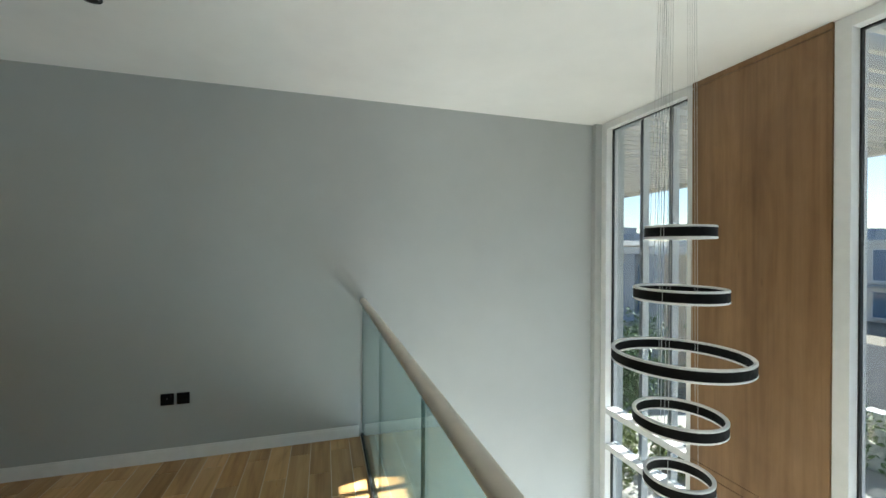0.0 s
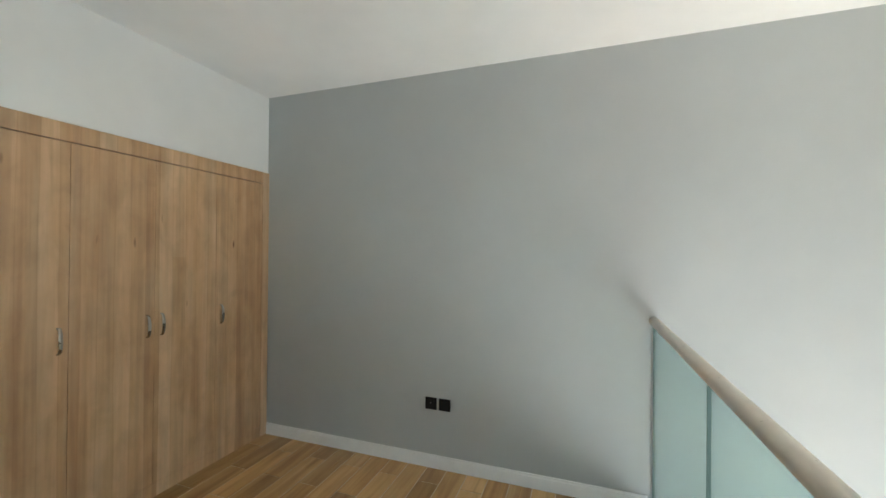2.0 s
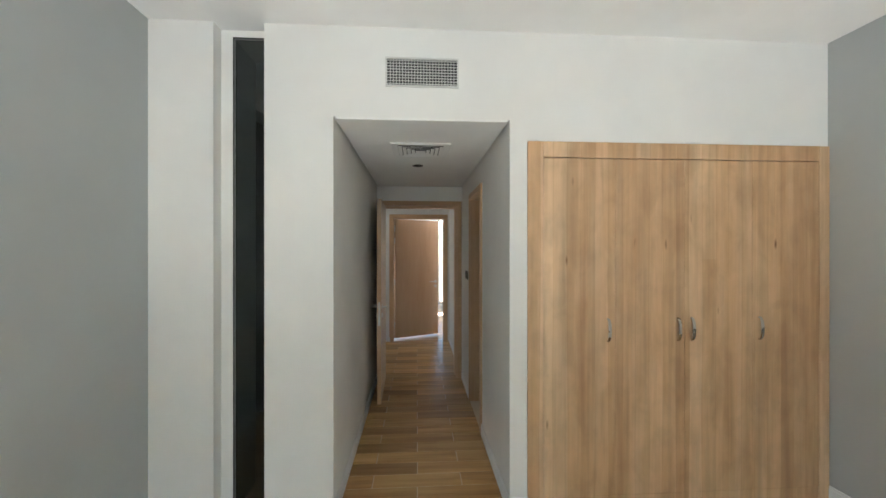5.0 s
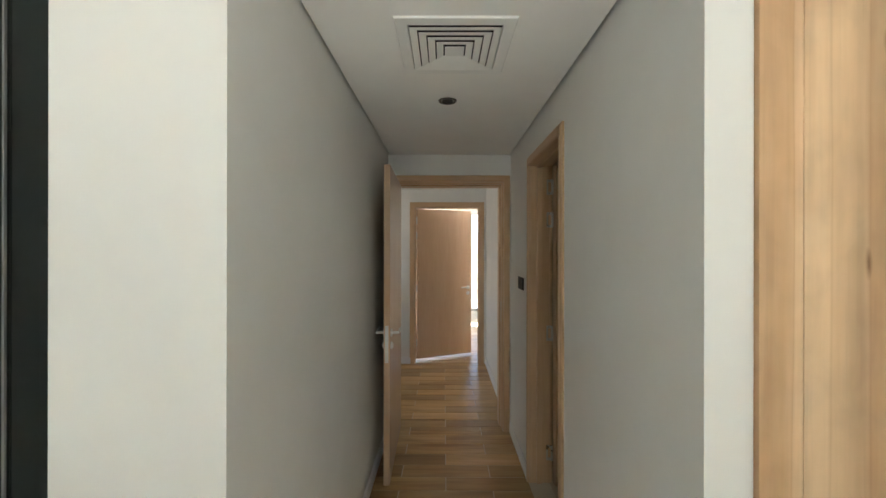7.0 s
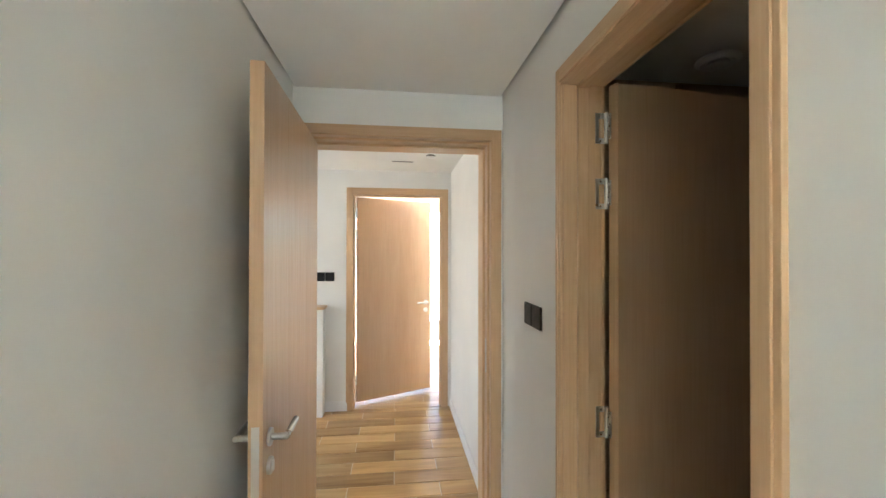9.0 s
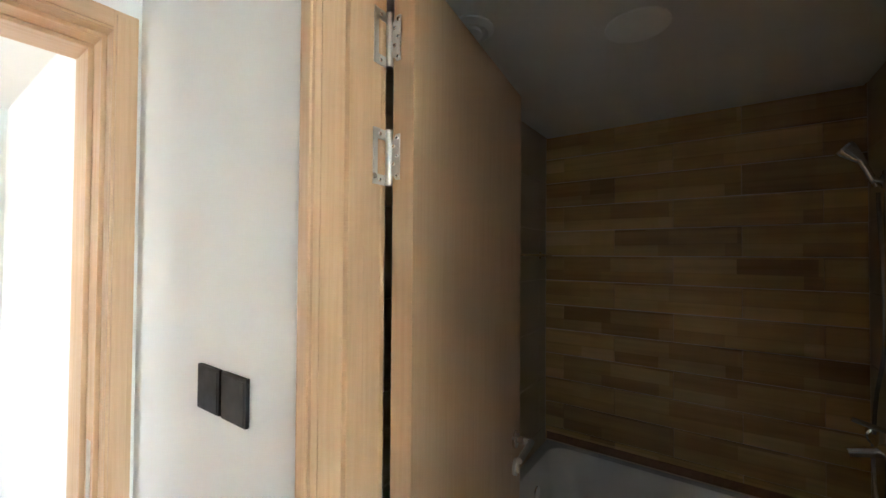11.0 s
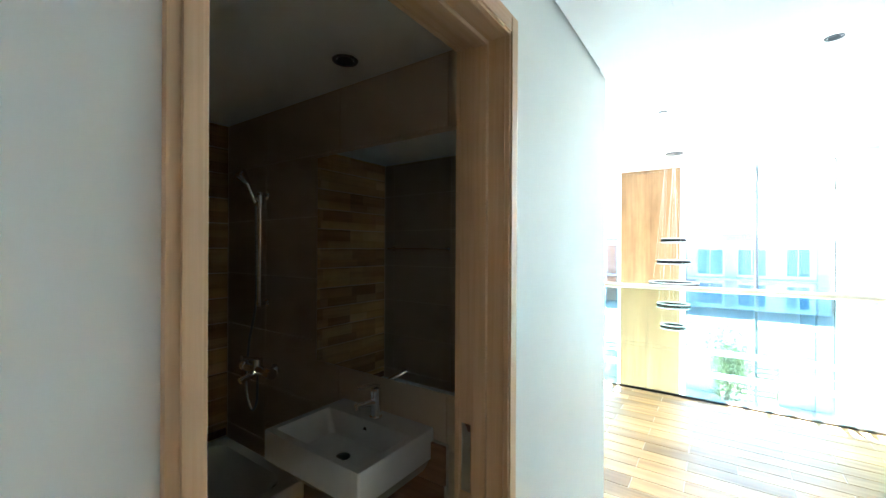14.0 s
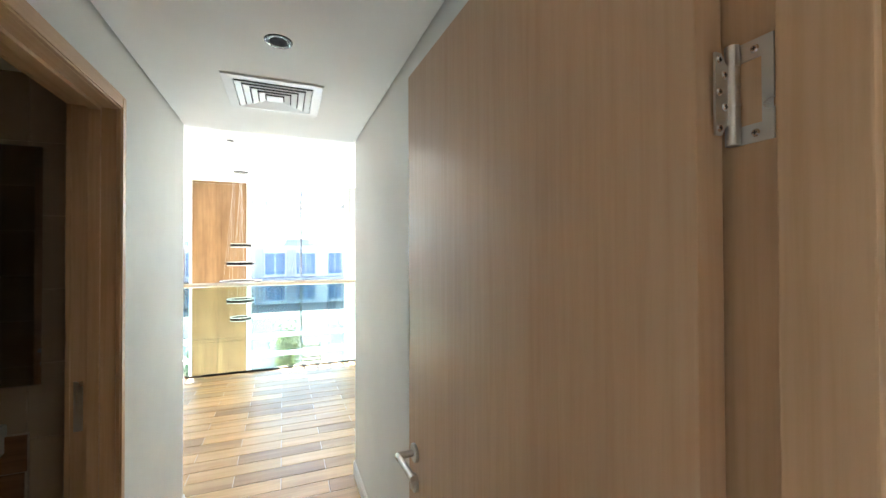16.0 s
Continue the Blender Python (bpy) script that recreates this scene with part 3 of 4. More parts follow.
def casing(name, m, w, h, depth, stop, label, a=0.075, at=0.06, hinge_side=0.0, a0=None):
    """Door frame: opening from x = 0 to w, through the wall from y = 0 (front) to depth; stepped architraves on both faces."""
    f = thing(name, label, "door frame", m)
    f["kind"] = "structure"
    for y0, s in ((0.0, -1), (depth, 1)):
        for x0, x1 in ((-(a0 or a), 0.0), (w, w + a)):
            bm = bmesh.new()
            inner = x1 if x0 < 0 else x0
            out = -1 if x0 < 0 else 1
            box(bm, x0, x1, y0, y0 + s * 0.012, 0, h + at)
            box(bm, inner + out * 0.006, inner + out * (x1 - x0 - 0.012), y0 + s * 0.012, y0 + s * 0.017, 0, h + at - 0.012)
            round_edges(bm, 0.0025)
            part("architrave", bm, M_JAMB, f)
        bm = bmesh.new()
        box(bm, 0.0, w, y0, y0 + s * 0.0119, h, h + at)
        box(bm, 0.0, w, y0 + s * 0.012, y0 + s * 0.0169, h + 0.006, h + at - 0.012)
        part("architrave", bm, M_JAMBX, f)
    for x0, x1 in ((-0.02, 0.0), (w, w + 0.02)):
        box_part("jamb", (x0, x1, 0.001, depth - 0.001, 0, h + 0.02), M_JAMB, f)
    box_part("head", (0.0, w, 0.001, depth - 0.001, h, h + 0.02), M_JAMBX, f)
    # door stop, a small step inside the lining
    for y0, y1, inner, outer in stop:
        for x0, x1, ya in ((inner, outer, max(y0, hinge_side)), (w - outer, w - inner, y0)):
            box_part("stop", (x0, x1, ya, y1, 0, h - outer - 0.0005), M_JAMB, f, bevel=0.002)
        box_part("stop", (inner, w - inner, y0, y1, h - outer, h - inner - 0.0001), M_JAMBX, f, bevel=0.002)
    return f


def strike_plate(parent, x, y, z, s):
    bm = bmesh.new()
    box(bm, x, x + s * 0.002, y - 0.013, y + 0.013, z - 0.09, z - 0.018)
    box(bm, x, x + s * 0.002, y - 0.013, y - 0.006, z - 0.018, z + 0.055)
    box(bm, x, x + s * 0.002, y + 0.006, y + 0.013, z - 0.018, z + 0.055)
    box(bm, x, x + s * 0.002, y - 0.013, y + 0.013, z + 0.055, z + 0.085)
    box(bm, x, x + s * 0.001, y - 0.005, y + 0.005, z - 0.018, z + 0.055)
    part("strike_plate", bm, M_STEEL, parent, "steel strike plate")


# corridor end door: frame across the corridor, leaf swung back along the corridor wall
end_frame = casing("door_frame_1", pose(XD, -0.43, 0, 0, 0, 90), 0.928, 2.106, 0.21, ((0.032, 0.207, 0.0, 0.011), (0.092, 0.203, 0.011, 0.023)), "beech door frame at the corridor end", a=0.052, at=0.052, hinge_side=0.14)
end_door = leaf("door_1", pose(-2.562, -0.417, 0, 0, 0, 1.5), 0.878, "open flush beech-veneer door swung back along the corridor wall", t=0.04, height=2.085)
strike_plate(end_frame, 0.9165, 0.062, 1.0, -1)

# bathroom door: leaf swung into the bathroom from the far jamb
bath_frame = casing("door_frame_2", pose(-1.734, CN, 0), 0.689, 2.085, 0.13, ((0.045, 0.080, 0.0, 0.012),), "beech door frame of the bathroom doorway", a=0.05, at=0.056, a0=0.038)
bath_door = leaf("door_2", pose(-1.7245, 0.709, 0, 0, 0, 97.6) @ pose(0, -0.044, 0), 0.672, "open flush beech-veneer bathroom door standing inwards", height=2.08)
strike_plate(bath_frame, 0.687, 0.105, 1.02, -1)

# hall door, ajar into the bright end room
hall_frame = casing("door_frame_3", pose(XH, -0.398, 0, 0, 0, 90), 0.862, 2.098, 0.14, ((0.05, 0.085, 0.0, 0.012),), "beech door frame at the hall end", a=0.066, at=0.066)
hall_door = leaf("door_3", pose(XH - 0.128, -0.376, 0, 0, 0, 114.5), 0.845, "flush beech-veneer door standing ajar to a bright room", low=0.026)
for z in (0.25, 1.0, 1.72, 1.93):
    box_part("hinge", (-0.012, 0.006, 0.0, 0.006, z - 0.05, z + 0.05), M_STEEL, hall_door, "steel hinge", bevel=0.001)

# ---- chandelier ----
M_DKSTEEL = plain("dark_satin_metal", (0.07, 0.07, 0.07), 0.35, 0.7)
chand = thing("ring_chandelier", "five-ring black and white chandelier hung on thin wires", "chandelier", pose(4.258, 0.630, 0))
bm = bmesh.new()
lathe(bm, [(0.0, 2.857), (0.108, 2.857), (0.112, 2.860), (0.112, 2.874), (0.0, 2.874)], (0, 0, 0), segments=40)
part("canopy", bm, M_DKSTEEL, chand, "round metal ceiling canopy", True)
rings = ((1.690, 0.150), (1.400, 0.198), (1.098, 0.295), (0.808, 0.198), (0.520, 0.150))
for zr, rr in rings:
    bm = bmesh.new()
    lathe(bm, [(rr, -0.021), (rr, 0.021), (rr - 0.014, 0.021), (rr - 0.014, -0.021), (rr, -0.021)], (0, 0, zr), segments=72)
    ring = part("ring", bm, M_RING, chand, "black metal ring band", True)
    for s in (-1, 1):
        bm = bmesh.new()
        a, b = s * 0.0212, s * 0.031
        lathe(bm, [(rr + 0.001, a), (rr + 0.001, b - s * 0.003), (rr - 0.002, b), (rr - 0.013, b), (rr - 0.016, b - s * 0.003), (rr - 0.016, a), (rr + 0.001, a)], (0, 0, zr), segments=72)
        part("diffuser", bm, M_LED, ring, "white light diffuser rim", True)
    for k, (side, deep) in enumerate(((-0.128, 1), (-0.088, -1), (0.035, 1))):
        side += 0.012 * rings.index((zr, rr))
        depth = deep * math.sqrt((rr - 0.007) ** 2 - side ** 2)
        top = deep * min(abs(depth), 0.05)
        ends = [Vector((0.669, -0.743, 0)) * q + Vector((0.743, 0.669, 0)) * d + Vector((0, 0, z)) for q, d, z in ((side, depth, zr + 0.03), (side * 0.75, top, 2.858))]
        bm = bmesh.new()
        tube(bm, ends[0], ends[1], 0.0010, segments=6)
        part("wire", bm, M_WIRE, ring, "thin steel suspension wire")


# ---- ceiling and wall fittings ----
def downlight(x, y, z):
    d = thing("downlight", "black recessed round downlight set in the ceiling", "downlight", pose(x, y, z), "downlights")
    bm = bmesh.new()
    lathe(bm, [(0.030, 0.004), (0.034, -0.003), (0.047, -0.004), (0.050, 0.0), (0.030, 0.004)], (0, 0, 0), segments=32)
    part("bezel", bm, M_BLACKM, d, smooth=True)
    bm = bmesh.new()
    lathe(bm, [(0.0, -0.0008), (0.012, -0.0012), (0.031, -0.0015)], (0, 0, 0), segments=24)
    part("lens", bm, M_VOID, d, "dark lens", True)
    return d


for x, y, z in ((1.50, 1.61, ZC), (1.44, -0.45, ZC), (-1.263, 0.013, CZ), (-0.90, 1.31, BZ), (-3.54, 0.06, CZ)):
    downlight(x, y, z)


def smoke_detector(x, y, z):
    d = thing("smoke_detector", "small white round smoke detector on the ceiling", "smoke detector", pose(x, y, z), "smoke detectors")
    bm = bmesh.new()
    lathe(bm, [(0.0, -0.045), (0.022, -0.045), (0.030, -0.040), (0.034, -0.018), (0.050, -0.014), (0.052, 0.0)], (0, 0, 0), segments=32)
    part("body", bm, M_TRIMW, d, smooth=True)
    bm = bmesh.new()
    lathe(bm, [(0.035, -0.032), (0.036, -0.024)], (0, 0, 0), segments=32)
    part("sensor_slot", bm, M_VOID, d)
    return d


smoke_detector(2.27, 0.56, ZC)
smoke_detector(-3.65, 0.29, CZ)

# square ceiling diffuser in the corridor
dif = thing("ceiling_diffuser", "white square four-way air diffuser in the corridor ceiling", "air vent", pose(-0.705, 0.035, CZ))


def square_cone(bm, r0, z0, r1, z1):
    a = [bm.verts.new((sx * r0, sy * r0, z0)) for sx, sy in ((-1, -1), (1, -1), (1, 1), (-1, 1))]
    b = [bm.verts.new((sx * r1, sy * r1, z1)) for sx, sy in ((-1, -1), (1, -1), (1, 1), (-1, 1))]
    for k in range(4):
        bm.faces.new((a[k], a[(k + 1) % 4], b[(k + 1) % 4], b[k]))


bm = bmesh.new()
square_cone(bm, 0.217, -0.0005, 0.213, -0.008)
square_cone(bm, 0.213, -0.008, 0.172, -0.008)
square_cone(bm, 0.172, -0.008, 0.168, -0.0005)
part("frame", bm, M_DIFF, dif)
bm = bmesh.new()
square_cone(bm, 0.17, -0.001, 0.0, -0.001)
part("duct", bm, M_VOID, dif, "dark duct opening")
for k in range(5):
    r = 0.166 - 0.032 * k
    z = -0.005 - 0.0005 * k
    bm = bmesh.new()
    square_cone(bm, r, z - 0.007, r - 0.0245, z - 0.001)
    square_cone(bm, r, z - 0.007, r - 0.002, z - 0.0085)
    square_cone(bm, r - 0.002, z - 0.0085, r - 0.0265 if k < 4 else 0.0, z - 0.003 if k < 4 else z - 0.0085)
    part("vane", bm, M_DIFF, dif)

# return-air grille over the corridor
vent = thing("wall_vent", "white louvred air grille above the corridor opening", "air vent", pose(0.0, 0.038, 2.613))
box_part("backing", (0.0005, 0.002, -0.205, 0.205, -0.078, 0.078), M_VOID, vent, "dark duct backing")
for a, b, c, d in ((-0.215, 0.215, 0.076, 0.086), (-0.215, 0.215, -0.086, -0.076), (-0.215, -0.205, -0.076, 0.076), (0.205, 0.215, -0.076, 0.076)):
    box_part("frame", (0.0, 0.014, a, b, c, d), M_GRILLE, vent, bevel=0.001)
for k in range(9):
    z = -0.0675 + 0.0169 * k
    bm = bmesh.new()
    vs = box(bm, 0.004, 0.012, -0.204, 0.204, z - 0.0017, z + 0.0017)
    bmesh.ops.rotate(bm, cent=(0.008, 0, z), matrix=Matrix.Rotation(radians(12), 3, "Y"), verts=vs)
    part("blade", bm, M_GRILLE, vent)
for k in range(22):
    y = -0.1869 + 0.0178 * k
    box_part("blade", (0.0022, 0.0034, y - 0.0024, y + 0.0024, -0.076, 0.076), M_GRILLE, vent, "upright rear blade")


def plate(name, m, label, category, kind="blank", half=0.043):
    """A square black wall plate, facing -y of its own pose."""
    p = thing(name, label, category, m)
    bm = bmesh.new()
    box(bm, -half, half, -0.008, 0.0, -half, half)
    round_edges(bm, 0.003)
    part("plate", bm, M_BLACK, p, smooth=True)
    if kind == "socket":
        for x, z, a, b in ((0, 0.016, 0.003, 0.006), (-0.011, -0.008, 0.005, 0.003), (0.011, -0.008, 0.005, 0.003)):
            box_part("pin_hole", (x - a, x + a, -0.0086, -0.0079, z - b, z + b), M_VOID, p, "dark pin hole")
        box_part("rocker", (0.022, 0.032, -0.0105, -0.008, 0.012, 0.030), M_BLACKM, p, "small rocker switch", bevel=0.001)
        box_part("lamp_dot", (-0.004, 0.002, -0.0088, -0.0079, 0.002, 0.006), M_LED, p, "small pale dot")
    else:
        box_part("rocker", (-half + 0.006, half - 0.006, -0.0092, -0.008, -half + 0.006, half - 0.006), M_BLACK, p, "flat rocker key", bevel=0.0008)
    return p


plate("power_socket", pose(1.521, YN - 0.001, 0.462), "square black power socket on the grey wall", "socket", "socket")
plate("network_socket", pose(1.626, YN - 0.001, 0.462), "square black blank socket plate on the grey wall", "socket")
plate("light_switch", pose(-1.965, CN - 0.001, 1.289), "square black light switch by the bathroom door", "light switch", half=0.044)
plate("light_switch", pose(-2.061, CN - 0.001, 1.289), "square black light switch by the corridor door", "light switch", half=0.044)
for k in range(3):
    plate("light_switch", pose(XH + 0.001, -0.62 - 0.09 * k, 1.297, 0, 0, 90), "square black light switch on the hall wall", "light switch")

# hall: slot diffuser and low stair wall
slot = thing("slot_diffuser", "short dark linear air slot in the hall ceiling", "air vent", pose(-3.98, 0.07, CZ))
box_part("frame", (-0.02, 0.02, -0.10, 0.10, -0.004, -0.0002), M_GRILLE, slot, bevel=0.001)
box_part("slot", (-0.011, 0.011, -0.09, 0.09, -0.0055, -0.0041), M_VOID, slot, "dark slot")
low = thing("stair_parapet", "low white parapet wall with a timber cap beside the stairs", "parapet", pose(XH, 0, 0))
box_part("wall", (0.0, 0.14, -3.2, -0.66, 0.0, 1.00), M_WHITE, low)
box_part("cap", (-0.0, 0.16, -3.2, -0.645, 1.00, 1.025), M_JAMBY, low, "timber cap", bevel=0.003)


def open_hinge(name_parent, m, z):
    """Butterfly hinge opened square: jamb leaf along -x of the pose, door leaf along +y, pin at the origin."""
    bm = bmesh.new()
    tube(bm, (-0.002, 0.006, z - 0.05), (-0.002, 0.006, z + 0.05), 0.0065, segments=12)
    for k in range(1, 5):
        tube(bm, (-0.002, 0.006, z - 0.051 + 0.02 * k), (-0.002, 0.006, z - 0.049 + 0.02 * k), 0.0073, segments=12)
    for a, b, c, d in ((-0.036, -0.004, 0.032, 0.05), (-0.036, -0.004, -0.05, -0.032), (-0.036, -0.026, -0.032, 0.032)):
        box(bm, a, b, -0.0005, 0.0018, z + c, z + d)
    # door leaf of the hinge: flared towards its outer edge
    rim = [(0.004, -0.031), (0.015, -0.031), (0.022, -0.041), (0.031, -0.041), (0.031, 0.041), (0.022, 0.041), (0.015, 0.031), (0.004, 0.031)]
    face_a, face_b = [[bm.verts.new((x, yy, z + zz)) for yy, zz in rim] for x in (0.0005, -0.0018)]
    bm.faces.new(face_a)
    bm.faces.new(face_b)
    for k in range(8):
        bm.faces.new((face_a[k], face_a[(k + 1) % 8], face_b[(k + 1) % 8], face_b[k]))
    h = part("hinge", bm, M_STEEL, name_parent, "steel butterfly hinge", True)
    h.matrix_basis = m
    spots = [((-0.020, 0.0018, z + zz), (-0.020, 0.0030, z + zz), 1) for zz in (-0.041, 0.041)]
    spots += [((-0.0018, yy, z + zz), (-0.0030, yy, z + zz), 0) for yy, zz in ((0.017, 0.020), (0.025, 0.034), (0.025, 0.002), (0.017, -0.012), (0.025, -0.034))]
    for a, b, way in spots:
        bm = bmesh.new()
        tube(bm, a, b, 0.0042, 0.0030, 12)
        part("screw", bm, M_CHROME, h, "countersunk screw head", True)
        bm = bmesh.new()
        for u, v in ((0.0022, 0.0005), (0.0005, 0.0022)):
            if way:
                box(bm, b[0] - u, b[0] + u, b[1] - 0.0002, b[1] + 0.0002, b[2] - v, b[2] + v)
            else:
                box(bm, b[0] - 0.0002, b[0] + 0.0002, b[1] - u, b[1] + u, b[2] - v, b[2] + v)
        part("cross_slot", bm, M_GASKET, h, "dark cross slot of a screw")
    return h


for z in (0.20, 0.985, 1.73, 1.945):
    open_hinge(bath_frame, bath_frame.matrix_world.inverted() @ Matrix.Translation((-1.7335, 0.7055, 0)) @ Matrix.Rotation(radians(90), 4, "Z") @ Matrix.Diagonal((1, -1, 1, 1)), z)
for z in (0.20, 0.985, 1.71, 1.93):
    open_hinge(end_frame, end_frame.matrix_world.inverted() @ Matrix.Translation((-2.564, -0.4295, 0)), z)

# ---- bathroom ----
structure("floor_bath", [(BX0, BX1, BY0, BY1, -0.003, 0.002)], M_GTILE, "taupe tiled bathroom floor", "floor")

# bath tub: outer shell, rolled rim and sloping inner basin
tub = thing("bathtub", "white built-in acrylic bathtub along the wood-look tiled wall", "bathtub", pose(0, 0, 0))
bm = bmesh.new()
x0, x1, y0, y1, zt = BX0 + 0.012, BX1 - 0.012, 1.78, BY1 - 0.012, 0.432
def rect(xa, xb, ya, yb, z, r, n=6):
    """A rounded rectangle of vertices."""
    vs = []
    for cx, cy, s in ((xb - r, yb - r, 0), (xa + r, yb - r, 90), (xa + r, ya + r, 180), (xb - r, ya + r, 270)):
        for k in range(n + 1):
            an = radians(s + 90 * k / n)
            vs.append((cx + r * math.cos(an), cy + r * math.sin(an), z))
    return vs


def skin(bm, sections, cap_last=True, cap_first=False):
    """Joins sections of equal vertex count into a skin."""
    rows = [[bm.verts.new(v) for v in s] for s in sections]
    for a, b in zip(rows, rows[1:]):
        for k in range(len(a)):
            bm.faces.new((a[k], a[(k + 1) % len(a)], b[(k + 1) % len(b)], b[k]))
    if cap_last:
        bm.faces.new(rows[-1])
    if cap_first:
        bm.faces.new(rows[0])


skin(bm, [rect(x0, x1, y0, y1, 0.0, 0.01), rect(x0, x1, y0, y1, zt - 0.012, 0.01), rect(x0 + 0.004, x1 - 0.004, y0 + 0.004, y1 - 0.004, zt, 0.012),
          rect(x0 + 0.055, x1 - 0.06, y0 + 0.055, y1 - 0.05, zt, 0.10), rect(x0 + 0.068, x1 - 0.075, y0 + 0.068, y1 - 0.062, zt - 0.02, 0.11),
          rect(x0 + 0.12, x1 - 0.22, y0 + 0.11, y1 - 0.10, 0.12, 0.13), rect(x0 + 0.17, x1 - 0.30, y0 + 0.15, y1 - 0.14, 0.075, 0.14)])
part("shell", bm, M_CERAMIC, tub, smooth=True)
bm = bmesh.new()
tube(bm, (x0 + 0.09, 2.15, 0.33), (x0 + 0.098, 2.15, 0.33), 0.03, segments=24)
part("overflow", bm, M_CHROME, tub, "chrome overflow disc", True)

# wall basin
basin = thing("wall_basin", "white rectangular wall-hung ceramic washbasin under the mirror", "washbasin", pose(0, 0, 0))
bx0, bx1, by0, by1, bz = -1.105, BX1 - 0.001, 1.005, 1.512, 0.885
bm = bmesh.new()
skin(bm, [rect(bx0 + 0.05, bx1, by0 + 0.035, by1 - 0.035, bz - 0.165, 0.006), rect(bx0 + 0.006, bx1, by0 + 0.006, by1 - 0.006, bz - 0.115, 0.006), rect(bx0, bx1, by0, by1, bz - 0.108, 0.008),
          rect(bx0, bx1, by0, by1, bz - 0.006, 0.008), rect(bx0 + 0.003, bx1 - 0.001, by0 + 0.003, by1 - 0.003, bz, 0.008),
          rect(bx0 + 0.028, bx1 - 0.105, by0 + 0.030, by1 - 0.030, bz, 0.012), rect(bx0 + 0.032, bx1 - 0.110, by0 + 0.034, by1 - 0.034, bz - 0.008, 0.014),
          rect(bx0 + 0.075, bx1 - 0.125, by0 + 0.075, by1 - 0.075, bz - 0.085, 0.03), rect(bx0 + 0.10, bx1 - 0.15, by0 + 0.11, by1 - 0.11, bz - 0.092, 0.03)], True, True)
part("bowl", bm, M_CERAMIC, basin, smooth=True)
bm = bmesh.new()
lathe(bm, [(0.0, 0.006), (0.020, 0.005), (0.026, 0.002), (0.027, -0.001)], (-0.945, 1.2585, bz - 0.092), segments=24)
part("drain", bm, M_BLACKM, basin, "dark drain plug", True)
bm = bmesh.new()
tube(bm, (-0.8375, 1.2585, bz - 0.034), (-0.8315, 1.2585, bz - 0.032), 0.009, segments=16)
part("overflow", bm, M_VOID, basin, "dark overflow hole", True)

tap = thing("basin_tap", "chrome single-lever mixer tap on the washbasin", "tap", pose(-0.785, 1.25, bz))
bm = bmesh.new()
lathe(bm, [(0.0, 0.0), (0.026, 0.0), (0.026, 0.006), (0.0215, 0.012), (0.0205, 0.095), (0.022, 0.10), (0.020, 0.118), (0.0, 0.122)], (0, 0, 0), segments=28)
body = part("body", bm, M_CHROME, tap, smooth=True)
bm = bmesh.new()
tube(bm, (-0.01, 0, 0.062), (-0.105, 0, 0.078), 0.014, 0.0115, 18)
tube(bm, (-0.098, 0, 0.080), (-0.100, 0, 0.062), 0.0105, segments=14)
part("spout", bm, M_CHROME, tap, smooth=True)
bm = bmesh.new()
box(bm, -0.095, 0.012, -0.011, 0.011, 0.124, 0.134)
bmesh.ops.rotate(bm, cent=(0, 0, 0.124), matrix=Matrix.Rotation(radians(8), 3, "Y"), verts=bm.verts)
round_edges(bm, 0.004)
part("lever", bm, M_CHROME, tap, "chrome lever", True)

# mirror
mir = thing("wall_mirror", "large frameless rectangular mirror above the washbasin", "mirror", pose(BX1, 1.292, 1.51))
box_part("backing", (-0.012, -0.001, -0.388, 0.388, -0.475, 0.475), M_TRIMW, mir, "pale backing board")
box_part("glass", (-0.018, -0.0122, -0.393, 0.393, -0.48, 0.48), M_MIRROR, mir, bevel=0.0012)

# shower set
shower = thing("shower_set", "chrome handheld shower on a wall rail with mixer and hose", "shower", pose(BX1, 2.13, 0.0))
bm = bmesh.new()
tube(bm, (-0.045, 0, 1.25), (-0.045, 0, 1.855), 0.0125, segments=18)
part("rail", bm, M_SATIN, shower, "chrome slide rail", True)
for z in (1.265, 1.845):
    bm = bmesh.new()
    tube(bm, (-0.001, 0, z), (-0.058, 0, z), 0.011, segments=16)
    tube(bm, (-0.001, 0, z), (-0.006, 0, z), 0.02, segments=18)
    part("bracket", bm, M_CHROME, shower, smooth=True)
bm = bmesh.new()
tube(bm, (-0.045, 0, 1.79), (-0.045, 0, 1.84), 0.019, segments=18)
tube(bm, (-0.045, 0, 1.815), (-0.085, 0.0, 1.825), 0.014, segments=14)
part("slider", bm, M_CHROME, shower, smooth=True)
bm = bmesh.new()
tube(bm, (-0.072, 0.0, 1.80), (-0.112, 0.010, 1.905), 0.0105, 0.013, 16)
tube(bm, (-0.110, 0.009, 1.898), (-0.146, 0.017, 1.940), 0.016, 0.034, 22)
tube(bm, (-0.146, 0.017, 1.940), (-0.152, 0.018, 1.946), 0.034, 0.032, 22)
part("handset", bm, M_CHROME, shower, "chrome hand shower", True)
bm = bmesh.new()
tube(bm, (-0.055, -0.105, 0.915), (-0.055, 0.135, 0.915), 0.026, segments=20)
for y in (-0.105, 0.105):
    tube(bm, (-0.055, y * 0.75, 0.915), (-0.001, y * 0.75, 0.915), 0.016, segments=16)
    tube(bm, (-0.006, y * 0.75, 0.915), (-0.001, y * 0.75, 0.915), 0.032, segments=22)
    tube(bm, (-0.055, y, 0.915), (-0.055, y * 1.3, 0.915), 0.030, 0.027, 20)
tube(bm, (-0.055, 0, 0.92), (-0.055, 0, 0.972), 0.028, 0.024, 20)
